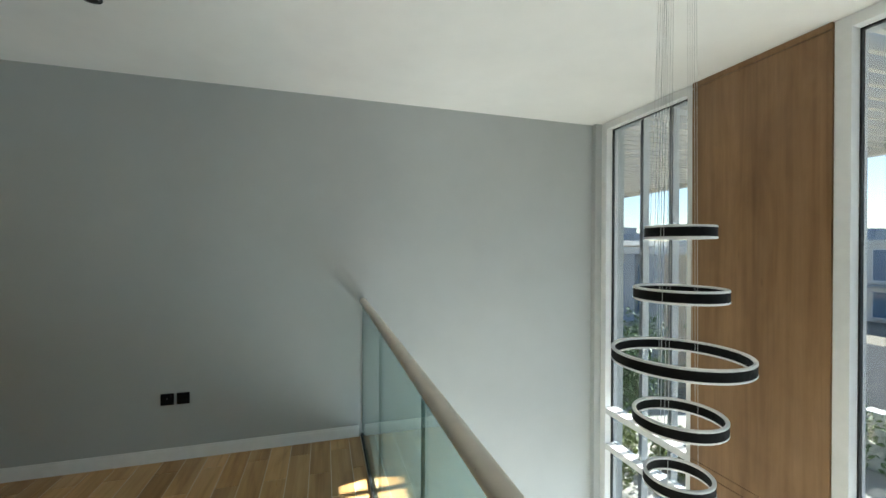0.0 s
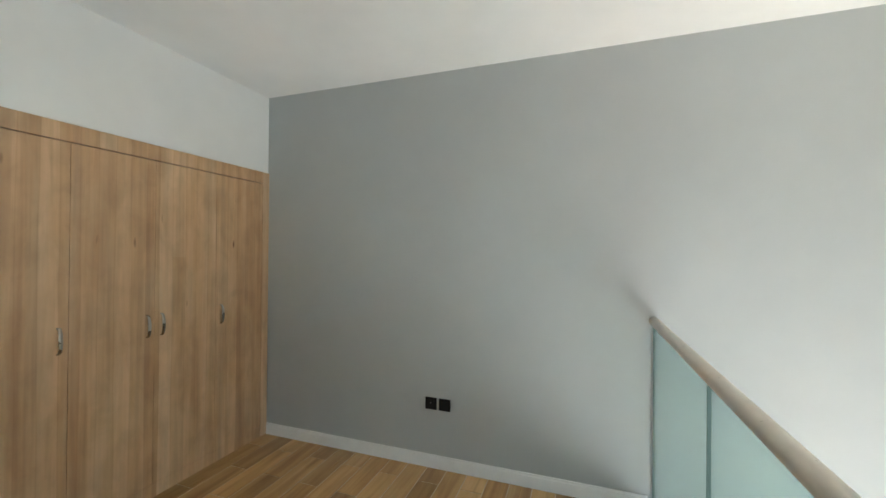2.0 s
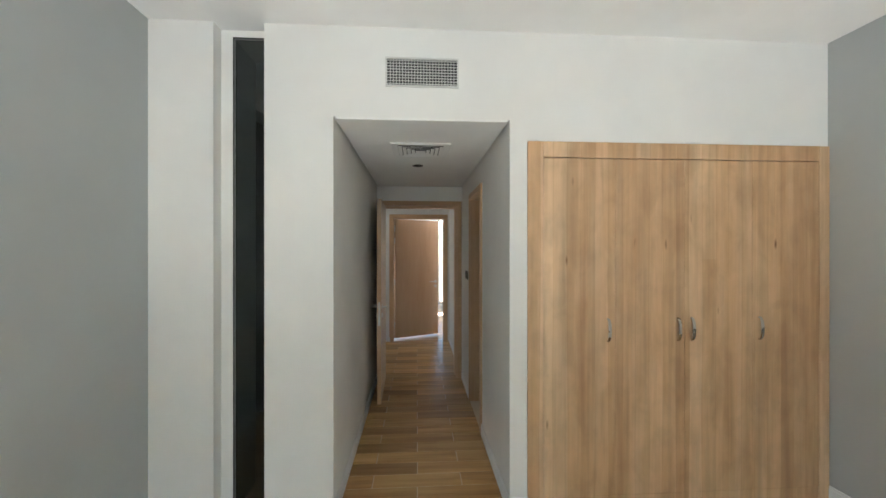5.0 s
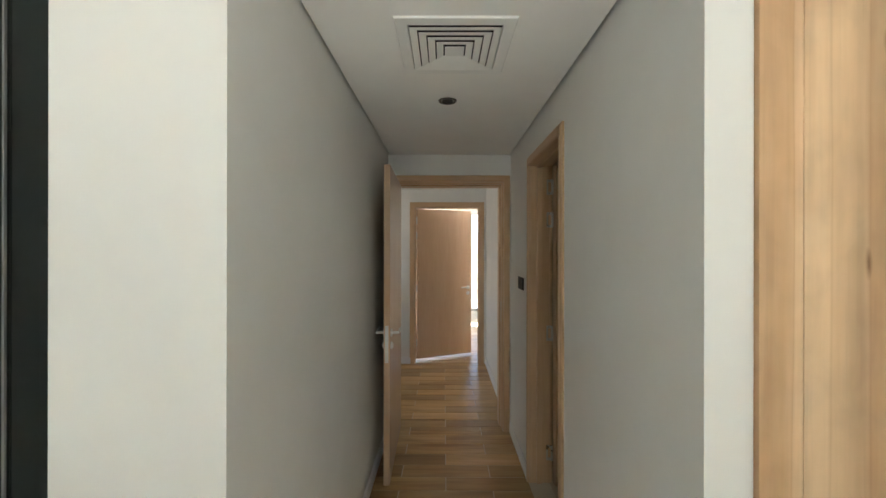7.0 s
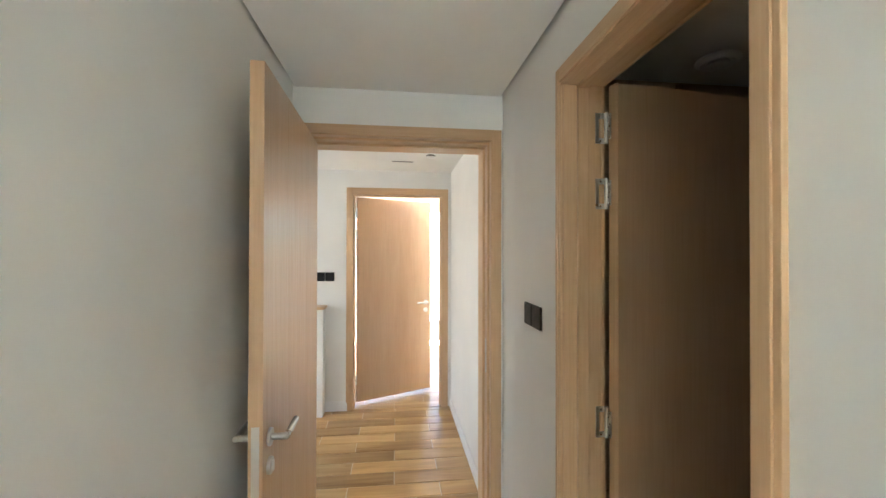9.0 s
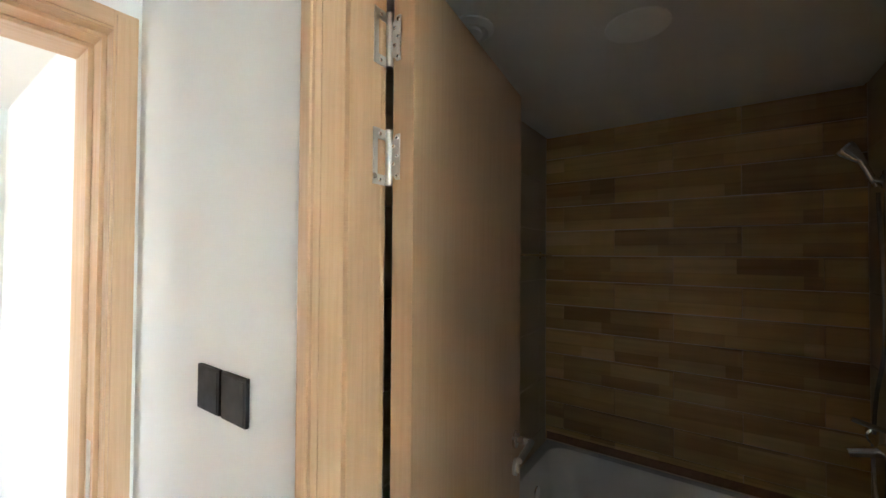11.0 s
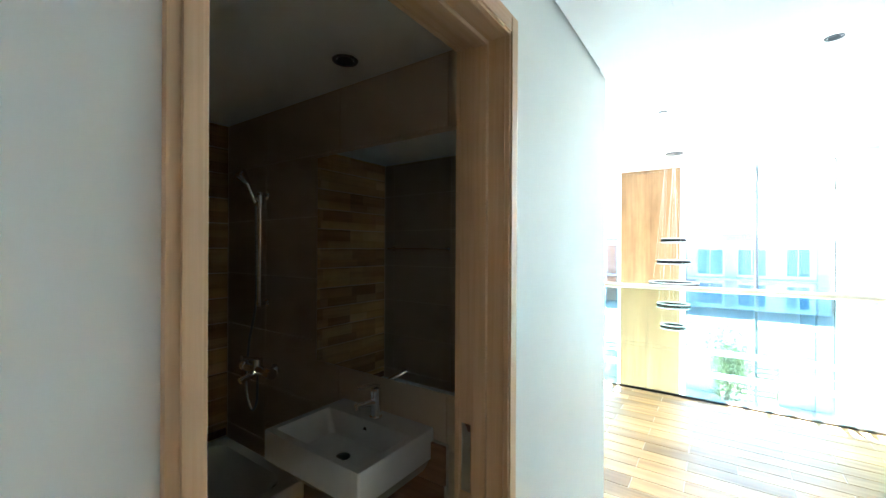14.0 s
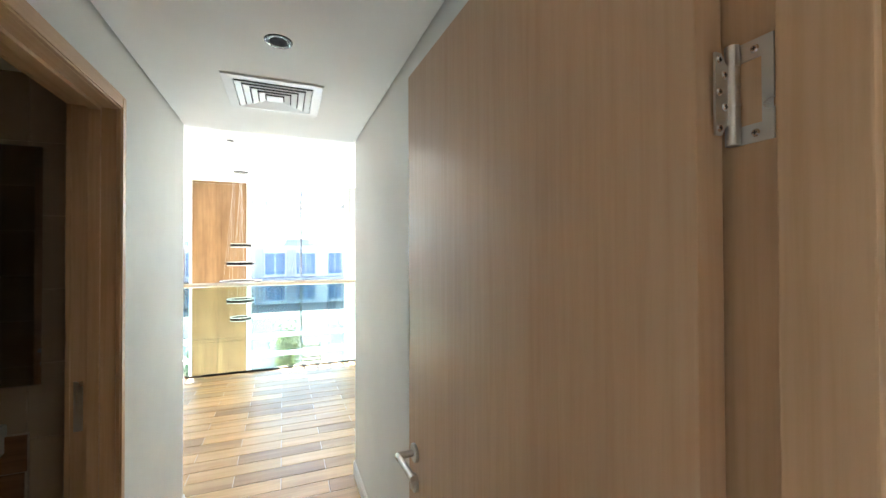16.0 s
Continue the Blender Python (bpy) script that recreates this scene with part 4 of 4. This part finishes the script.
tube(bm, (-0.055, 0, 0.970), (-0.14, 0, 0.995), 0.0105, 0.008, 12)
tube(bm, (-0.055, 0, 0.905), (-0.15, 0, 0.878), 0.018, 0.016, 16)
part("mixer", bm, M_CHROME, shower, "chrome bath mixer", True)
bm = bmesh.new()
knots = [Vector(v) for v in ((-0.070, 0.0, 1.90), (-0.070, 0.0, 1.78), (-0.052, 0.022, 1.30), (-0.066, 0.066, 1.05), (-0.070, 0.085, 0.82), (-0.066, 0.045, 0.70), (-0.058, 0.004, 0.74), (-0.055, 0.0, 0.90), (-0.055, 0.0, 1.0))]
pts = []
for p0, p1, p2, p3 in zip(knots, knots[1:], knots[2:], knots[3:]):
    for k in range(8):
        u = k / 8
        pts.append(0.5 * (2 * p1 + (p2 - p0) * u + (2 * p0 - 5 * p1 + 4 * p2 - p3) * u * u + (3 * p1 - p0 - 3 * p2 + p3) * u ** 3))
pts.append(knots[-2])
for a, b in zip(pts, pts[1:]):
    tube(bm, a, b, 0.0058, segments=8)
part("hose", bm, M_HOSE, shower, "flexible metal hose", True)

# towel rail on the west wall
rail = thing("towel_rail", "slim chrome towel rail on the taupe tiled wall", "towel rail", pose(BX0, 2.16, 1.56))
bm = bmesh.new()
tube(bm, (0.065, -0.30, 0), (0.065, 0.30, 0), 0.008, segments=14)
part("bar", bm, M_CHROME, rail, smooth=True)
for y in (-0.285, 0.285):
    bm = bmesh.new()
    tube(bm, (0.001, y, 0), (0.07, y, 0), 0.009, segments=14)
    tube(bm, (0.001, y, 0), (0.007, y, 0), 0.022, segments=18)
    part("bracket", bm, M_CHROME, rail, smooth=True)

# round extract valve in the bathroom ceiling
valve = thing("extract_valve", "white round extract valve in the bathroom ceiling", "air vent", pose(-1.89, 1.25, BZ))
bm = bmesh.new()
lathe(bm, [(0.055, -0.001), (0.075, -0.002), (0.078, -0.010), (0.060, -0.022), (0.050, -0.012)], (0, 0, 0), segments=32)
part("ring", bm, M_TRIMW, valve, smooth=True)
bm = bmesh.new()
lathe(bm, [(0.0, -0.034), (0.030, -0.033), (0.042, -0.026), (0.036, -0.012), (0.0, -0.008)], (0, 0, 0), segments=32)
part("disc", bm, M_TRIMW, valve, smooth=True)
cover = thing("ceiling_cover", "flat round white cover disc on the bathroom ceiling", "cover plate", pose(-1.446, 1.535, BZ))
bm = bmesh.new()
lathe(bm, [(0.0, -0.008), (0.085, -0.008), (0.095, -0.005), (0.096, 0.0)], (0, 0, 0), segments=36)
part("disc", bm, M_TRIMW, cover, smooth=True)


def tile_mesh(name, w, h, t, mat, flat):
    """A tile with softened edges, lying in xz (flat 'Y'), yz (flat 'X') or xy (flat 'Z'), front face at 0."""
    bm = bmesh.new()
    e = 0.0022
    a = [bm.verts.new((x, y, -t)) for x, y in ((0, 0), (w, 0), (w, h), (0, h))]
    b = [bm.verts.new((x, y, -e * 0.7)) for x, y in ((0, 0), (w, 0), (w, h), (0, h))]
    c = [bm.verts.new((x, y, 0)) for x, y in ((e, e), (w - e, e), (w - e, h - e), (e, h - e))]
    for p, q in ((a, b), (b, c)):
        for k in range(4):
            bm.faces.new((p[k], p[(k + 1) % 4], q[(k + 1) % 4], q[k]))
    bm.faces.new(c)
    m = {"Z": Matrix.Identity(4), "Y": Matrix(((1, 0, 0, 0), (0, 0, 1, 0), (0, 1, 0, 0), (0, 0, 0, 1))), "X": Matrix(((0, 0, 1, 0), (1, 0, 0, 0), (0, 1, 0, 0), (0, 0, 0, 1)))}[flat]
    bmesh.ops.transform(bm, matrix=m, verts=bm.verts)
    return mesh_of(name, bm, mat)


TILES = {}


def lay(parent, name, flat, front, mat, spans_u, spans_v, offset, gap=0.003, thick=0.009, flip=1, gap_u=None):
    """Lays tiles in running bond in a rectangle: spans are (start, end, pitch); odd rows shift by offset."""
    gap_u = gap if gap_u is None else gap_u
    u0, u1, pu, us = spans_u
    v0, v1, pv, vs = spans_v
    row = math.floor((v0 - vs) / pv)
    while vs + row * pv < v1 - 0.004:
        va, vb = max(v0, vs + row * pv), min(v1, vs + (row + 1) * pv)
        shift = us + (offset * (row % 2) if not callable(offset) else offset(row))
        col = math.floor((u0 - shift) / pu)
        while shift + col * pu < u1 - 0.004:
            ua, ub = max(u0, shift + col * pu), min(u1, shift + (col + 1) * pu)
            if ub - ua > 0.012 and vb - va > 0.012:
                w, h = round(ub - ua - gap_u, 4), round(vb - va - gap, 4)
                key = (name, flat, w, h, mat.name, flip)
                if key not in TILES:
                    TILES[key] = tile_mesh(name, w, h, thick, mat, flat)
                ob = new(name, TILES[key])
                ob.parent = parent
                wob = random.uniform(-0.0004, 0.0004)
                c = (ua + gap_u / 2, va + gap / 2)
                if flat == "Z":
                    ob.location = (c[0], c[1], front + wob)
                elif flat == "Y":
                    ob.location = (c[0], front + wob, c[1])
                    ob.scale = (1, flip, 1)
                else:
                    ob.location = (front + wob, c[0], c[1])
                    ob.scale = (flip, 1, 1)
            col += 1
        row += 1


lookup = bpy.data.objects
lay(lookup["wall_bath_back"], "tile", "Y", BY1, M_WTILE, (BX0, BX1, 0.575, -1.433), (0.43, BZ + 0.015, 0.149, 0.515), 0.2875, 0.0045, flip=-1, gap_u=0.0014)
lay(lookup["wall_bath_east"], "tile", "X", BX1, M_GTILE, (BY0, BY1, 0.60, 0.95), (0.0, BZ + 0.015, 0.30, 0.213), 0.0, 0.003, flip=-1)
lay(lookup["wall_bath_west"], "tile", "X", BX0, M_GTILE, (BY0, BY1, 0.60, 0.65), (0.0, BZ + 0.015, 0.30, 0.213), 0.0, 0.003)
structure("trim", [(BX0 + 0.012, BX1 - 0.012, BY1 - 0.010, BY1 - 0.003, 0.436, 0.480)], M_WTILE_Y, "dark brown edging strip above the bathtub", "trim", bevel=0.002)
under = thing("tiled_pipe_boxing", "wood-look tiled panel boxing the pipes below the washbasin", "pipe boxing", pose(0, 0, 0))
box_part("core", (BX1 - 0.014, BX1 - 0.0005, 0.94, 1.56, 0.004, 0.84), M_GROUT, under)
lay(under, "tile", "X", BX1 - 0.024, M_WTILE_Y, (0.94, 1.56, 0.575, 0.66), (0.01, 0.84, 0.149, 0.095), 0.2875, 0.0045, flip=-1, gap_u=0.0014)

# ---- floor planks ----
PLANK = {}


def planks(x0, x1, y0, y1):
    k = math.floor(x0 / 0.15 + 1e-6)
    while k * 0.15 < x1 - 0.005:
        xa, xb = max(x0, k * 0.15), min(x1, (k + 1) * 0.15)
        s = 0.309 if k % 2 else 0.009
        j = math.floor((y0 - s) / 0.60)
        while s + j * 0.60 < y1 - 0.005:
            ya, yb = max(y0, s + j * 0.60), min(y1, s + (j + 1) * 0.60)
            w, h = round(xb - xa - 0.005, 4), round(yb - ya - 0.005, 4)
            if w > 0.01 and h > 0.01:
                if (w, h) not in PLANK:
                    PLANK[(w, h)] = tile_mesh("plank", w, h, 0.008, M_PLANK, "Z")
                ob = new("plank", PLANK[(w, h)])
                ob.parent = floor
                ob.location = (xa + 0.0025, ya + 0.0025, random.uniform(-0.0006, 0.0002) - 0.001)
            j += 1
        k += 1


planks(0.0, XB - 0.018, YS + 0.001, YN - 0.001)
planks(XD, 0.0, CS + 0.001, CN - 0.001)
planks(XD - 0.21, XD, -0.419, 0.497)
planks(XH, XD - 0.21, -3.245, CN - 0.001)
bm = bmesh.new()
for k in range(12):
    for j in range(6):
        box(bm, XH - 0.15 * (k + 1) + 0.002, XH - 0.15 * k - 0.002, -0.9 + 0.6 * j + 0.3 * (k % 2) - 0.3 + 0.002, -0.3 + 0.6 * j + 0.3 * (k % 2) - 0.3 - 0.002, -0.006, 0.0)
tagged(part("plank_field", bm, M_PLANK, floor), kind="stuff")

# ---- outside ----
GZ = -3.48
M_GROUND = paint("sandy_ground", (0.34, 0.29, 0.22), 0.95, 0.15, 0.6)
M_PAVE = plain("cream_paving", (0.60, 0.55, 0.47), 0.8, spread=0.12)
M_ASPHALT = paint("asphalt", (0.055, 0.055, 0.055), 0.95, 0.2, 0.6)
M_STUCCO = paint("white_stucco", (0.74, 0.71, 0.66), 0.9, 0.08, 0.5)
M_BEIGE = paint("beige_render", (0.56, 0.46, 0.35), 0.9, 0.08, 0.5)
M_TERRA = paint("terracotta_render", (0.36, 0.20, 0.13), 0.9, 0.1, 0.5)
M_GREYR = paint("grey_render", (0.40, 0.41, 0.43), 0.9, 0.1, 0.5)
M_BLUEW = plain("blue_tinted_window", (0.10, 0.19, 0.31), 0.08, spread=0.2)
M_SLAT = wood("pale_timber_slat", (0.30, 0.21, 0.11), (0.40, 0.29, 0.16), (0.48, 0.36, 0.22), "Y", 0.6)
M_PERG = plain("cream_pergola_metal", (0.62, 0.58, 0.50), 0.5, spread=0.04)
M_LEAF = plain("green_leaf", (0.075, 0.13, 0.028), 0.5, spread=0.45)
M_LEAFY = plain("yellow_green_leaf", (0.17, 0.20, 0.035), 0.5, spread=0.4)
M_BARK = paint("bark", (0.13, 0.09, 0.06), 0.95, 0.2, 0.8)
# blue-grey base colour imitates air haze over the far blocks
M_FAR = plain("skyline_haze_colour", (0.26, 0.31, 0.38), 0.9, spread=0.1)
M_RED = plain("red_flower", (0.45, 0.03, 0.03), 0.5)

structure("ground", [(-2500, 2500, -2500, 2500, GZ - 0.5, GZ)], M_GROUND, "pale sandy ground reaching the horizon", "ground")
structure("pavement", [(5.62, 14.6, -14, 9.5, GZ, GZ + 0.06)], M_PAVE, "cream paved terrace outside the window", "pavement")
structure("road", [(18.5, 31, -60, 60, GZ, GZ + 0.02)], M_ASPHALT, "grey asphalt street between the villas", "road")

# pergola over the terrace
perg = thing("pergola", "cream metal pergola with close slats over the terrace", "pergola", pose(0, 0, 0))
for y in (-3.0, 2.9, 7.4):
    box_part("post", (9.55, 9.70, y - 0.075, y + 0.075, GZ + 0.06, 2.86), M_PERG, perg, bevel=0.006)
box_part("beam", (9.55, 9.70, -3.2, 7.6, 2.86, 3.08), M_PERG, perg, bevel=0.006)
box_part("beam", (5.63, 5.72, -3.2, 7.6, 3.0, 3.08), M_PERG, perg, bevel=0.006)
bm = bmesh.new()
box(bm, 5.725, 9.545, -0.02, 0.02, 2.93, 3.05)
round_edges(bm, 0.004, 1)
slat_mesh = mesh_of("slat", bm, M_PERG)
for k in range(62):
    s = new("slat", slat_mesh)
    s.parent = perg
    s.location = (0, -3.1 + 0.172 * k, 0)


def villa(m, w, d, h, label, trim, seed, render=None):
    """A flat-roofed two-storey villa, front facing -x of its pose, w along y."""
    rnd = random.Random(seed)
    v = thing("villa", label, "house", m, "villas")
    bm = bmesh.new()
    box(bm, 0, d, 0, w, 0, h)
    part("wall", bm, render or M_STUCCO, v)
    bm = bmesh.new()
    box(bm, -0.18, d + 0.1, -0.1, w + 0.1, h, h + 0.28)
    part("roof", bm, M_STUCCO, v, "white flat roof parapet")
    n = max(3, int(w / 2.4))
    step = w / n
    for k in range(n):
        yc = step * (k + 0.5)
        kind = (k + seed) % 3
        for z0, z1 in ((h * 0.52, h - 0.35), (0.3, h * 0.40)):
            ww = step * (0.34 if kind else 0.26)
            fr = box_part("window", (-0.10, 0.02, yc - ww, yc + ww, z0, z1), M_FRAMEW, v, "white framed window", bevel=0.01)
            for a, b in ((-ww + 0.07, -0.03), (0.03, ww - 0.07)):
                box_part("pane", (-0.115, -0.09, yc + a, yc + b, z0 + 0.08, z1 - 0.08), M_BLUEW, fr)
            box_part("sill", (-0.22, -0.02, yc - ww - 0.05, yc + ww + 0.05, z0 - 0.08, z0 - 0.005), M_STUCCO, fr)
        if kind != 1:
            box_part("pier", (-0.25, 0.0, step * k - 0.45, step * k + 0.35, 0, h - 0.02), trim, v, "coloured render pier")
    box_part("canopy", (-1.6, 0.0, 0.4, w - 0.4, h * 0.455, h * 0.455 + 0.16), M_GREYR, v, "grey entrance canopy", bevel=0.01)
    return v


for k, y in enumerate((-44, -31.5, -19, -6.5, 6, 18.5, 31)):
    villa(pose(40, y, GZ), 11.6, 9, 5.55, "white two-storey villa with blue windows and coloured piers", (M_TERRA, M_GREYR)[k % 2], k)
villa(pose(17.5, 17.0, GZ, 0, 0, 24), 7.5, 8, 5.3, "beige two-storey neighbouring villa with tall windows", M_BEIGE, 2, M_BEIGE)
villa(pose(14.2, 10.6, GZ, 0, 0, -14), 4.5, 7, 4.9, "beige neighbouring villa beyond the hedge", M_GREYR, 5, M_BEIGE)

# boundary wall and slatted gates
bw = thing("boundary_wall", "low cream garden wall with rendered piers", "garden wall", pose(15.0, 0, GZ))
for a, b in ((-14, -1.7), (0.25, 9.4)):
    box_part("wall", (-0.1, 0.1, a, b, 0, 0.95), M_STUCCO, bw)
    box_part("coping", (-0.14, 0.14, a, b, 0.95, 1.02), M_STUCCO, bw, bevel=0.01)
for y in (-6.0, -1.7, 0.25, 5.0):
    box_part("pier", (-0.2, 0.2, y - 0.2, y + 0.2, 0, 1.35), M_STUCCO, bw, bevel=0.01)
for yc in (-1.12, -0.33):
    g = thing("slatted_gate", "pale timber gate panel with horizontal slats", "gate", pose(15.0, yc, GZ), "slatted gate panels")
    for s in (-1, 1):
        box_part("stile", (-0.03, 0.03, s * 0.36 - 0.025, s * 0.36 + 0.025, 0.06, 1.22), M_SLAT, g, bevel=0.004)
    for k in range(7):
        box_part("slat", (-0.018, 0.018, -0.335, 0.335, 0.12 + 0.155 * k, 0.21 + 0.155 * k), M_SLAT, g, bevel=0.003)
for y0 in (-5.6, 2.2):
    g = thing("slatted_fence", "grey slatted fence panel above the garden wall", "fence", pose(14.85, y0, GZ), "slatted fence panels")
    for k in range(8):
        box_part("slat", (-0.02, 0.02, 0, 2.6, 0.25 + 0.17 * k, 0.36 + 0.17 * k), M_PERG, g, bevel=0.003)
    for y in (0.05, 2.55):
        box_part("post", (0.02, 0.07, y - 0.03, y + 0.03, 0.0, 1.6), M_PERG, g, bevel=0.003)


def shrub(x, y, h, r, seed, mat, label, base=GZ + 0.06):
    """A shrub: forking stems and a crown of many small folded leaves."""
    rnd = random.Random(seed)
    s = thing("shrub", label, "shrub", pose(x, y, base), "garden shrubs")
    bm = bmesh.new()
    tips = []
    for k in range(7):
        an = rnd.uniform(0, 6.28)
        lean = rnd.uniform(0.1, 0.75) * r
        a, b = Vector((rnd.uniform(-0.05, 0.05), rnd.uniform(-0.05, 0.05), 0)), Vector((lean * math.cos(an), lean * math.sin(an), h * rnd.uniform(0.5, 0.85)))
        mid = (a + b) / 2 + Vector((rnd.uniform(-0.08, 0.08), rnd.uniform(-0.08, 0.08), 0))
        tube(bm, a, mid, 0.028, 0.018, 7)
        tube(bm, mid, b, 0.018, 0.007, 7)
        tips += [mid, b, (mid + b) / 2]
    part("stems", bm, M_BARK, s)
    verts, faces = [], []
    for _ in range(1900):
        c = rnd.choice(tips)
        p = c + Vector((rnd.gauss(0, r * 0.33), rnd.gauss(0, r * 0.33), rnd.gauss(0.05, h * 0.14)))
        if p.z < 0.05:
            continue
        q = Euler((rnd.uniform(-1.2, 1.2), rnd.uniform(-1.2, 1.2), rnd.uniform(0, 6.28))).to_matrix()
        n = len(verts)
        ln, wd = rnd.uniform(0.08, 0.16), rnd.uniform(0.028, 0.055)
        for v in ((0, 0, 0), (wd, ln * 0.5, 0.012), (0, ln, 0), (-wd, ln * 0.5, 0.012)):
            verts.append(p + q @ Vector(v))
        faces += [(n, n + 1, n + 2), (n, n + 2, n + 3)]
    me = bpy.data.meshes.new("crown")
    me.from_pydata(verts, [], faces)
    me.materials.append(mat)
    c = new("crown", me)
    c.parent = s
    return s


for k, (x, y, h, r, mt) in enumerate(((9.3, 7.9, 2.3, 0.8, 0), (8.4, 8.7, 1.6, 0.9, 0), (10.6, 8.6, 2.6, 0.9, 0), (8.6, 6.3, 1.3, 0.7, 1), (11.8, 9.0, 3.1, 1.0, 0), (10.2, 6.0, 0.9, 0.6, 1),
                                       (14.2, -0.1, 2.2, 0.6, 1), (14.1, -3.8, 1.3, 0.7, 0), (13.9, 2.6, 1.5, 0.7, 0), (13.6, 5.2, 1.9, 0.9, 0), (17.0, 2.3, 2.6, 0.9, 0), (13.9, -7.5, 1.7, 0.9, 0))):
    shrub(x, y, h, r, 40 + k, (M_LEAF, M_LEAFY)[mt], ("dark green leafy garden shrub by the terrace", "yellow-green leafy garden shrub by the wall")[mt])
pot = thing("flower_pot", "clay pot with red flowers on the terrace", "plant pot", pose(7.3, 5.4, GZ + 0.06))
bm = bmesh.new()
lathe(bm, [(0.0, 0.0), (0.13, 0.0), (0.19, 0.32), (0.21, 0.33), (0.21, 0.37), (0.18, 0.37), (0.17, 0.33), (0.0, 0.33)], (0, 0, 0), segments=24)
part("pot", bm, M_TERRA, pot, smooth=True)
verts, faces = [], []
for _ in range(420):
    an, rr = random.uniform(0, 6.28), abs(random.gauss(0, 0.15))
    p, q = Vector((rr * math.cos(an), rr * math.sin(an), 0.37 + abs(random.gauss(0.1, 0.1)))), Euler((random.uniform(-1, 1), random.uniform(-1, 1), an)).to_matrix()
    n = len(verts)
    verts += [p + q @ Vector(v) for v in ((0, 0, 0), (0.02, 0.03, 0.006), (0, 0.06, 0), (-0.02, 0.03, 0.006))]
    faces += [(n, n + 1, n + 2), (n, n + 2, n + 3)]
me = bpy.data.meshes.new("flowers")
me.from_pydata(verts, [], faces)
me.materials.append(M_RED)
new("flowers", me).parent = pot

# far skyline, its distance haze put into the blue-grey colour
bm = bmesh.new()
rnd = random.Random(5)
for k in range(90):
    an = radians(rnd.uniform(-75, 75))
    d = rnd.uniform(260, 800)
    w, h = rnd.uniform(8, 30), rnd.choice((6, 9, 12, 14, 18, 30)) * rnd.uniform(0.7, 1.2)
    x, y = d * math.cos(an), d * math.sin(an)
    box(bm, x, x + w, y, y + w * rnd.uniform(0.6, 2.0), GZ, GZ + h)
sk = tagged(part("backdrop_skyline", bm, M_FAR), "far skyline of low blocks and towers, haze painted in as blue-grey", "skyline", kind="structure")
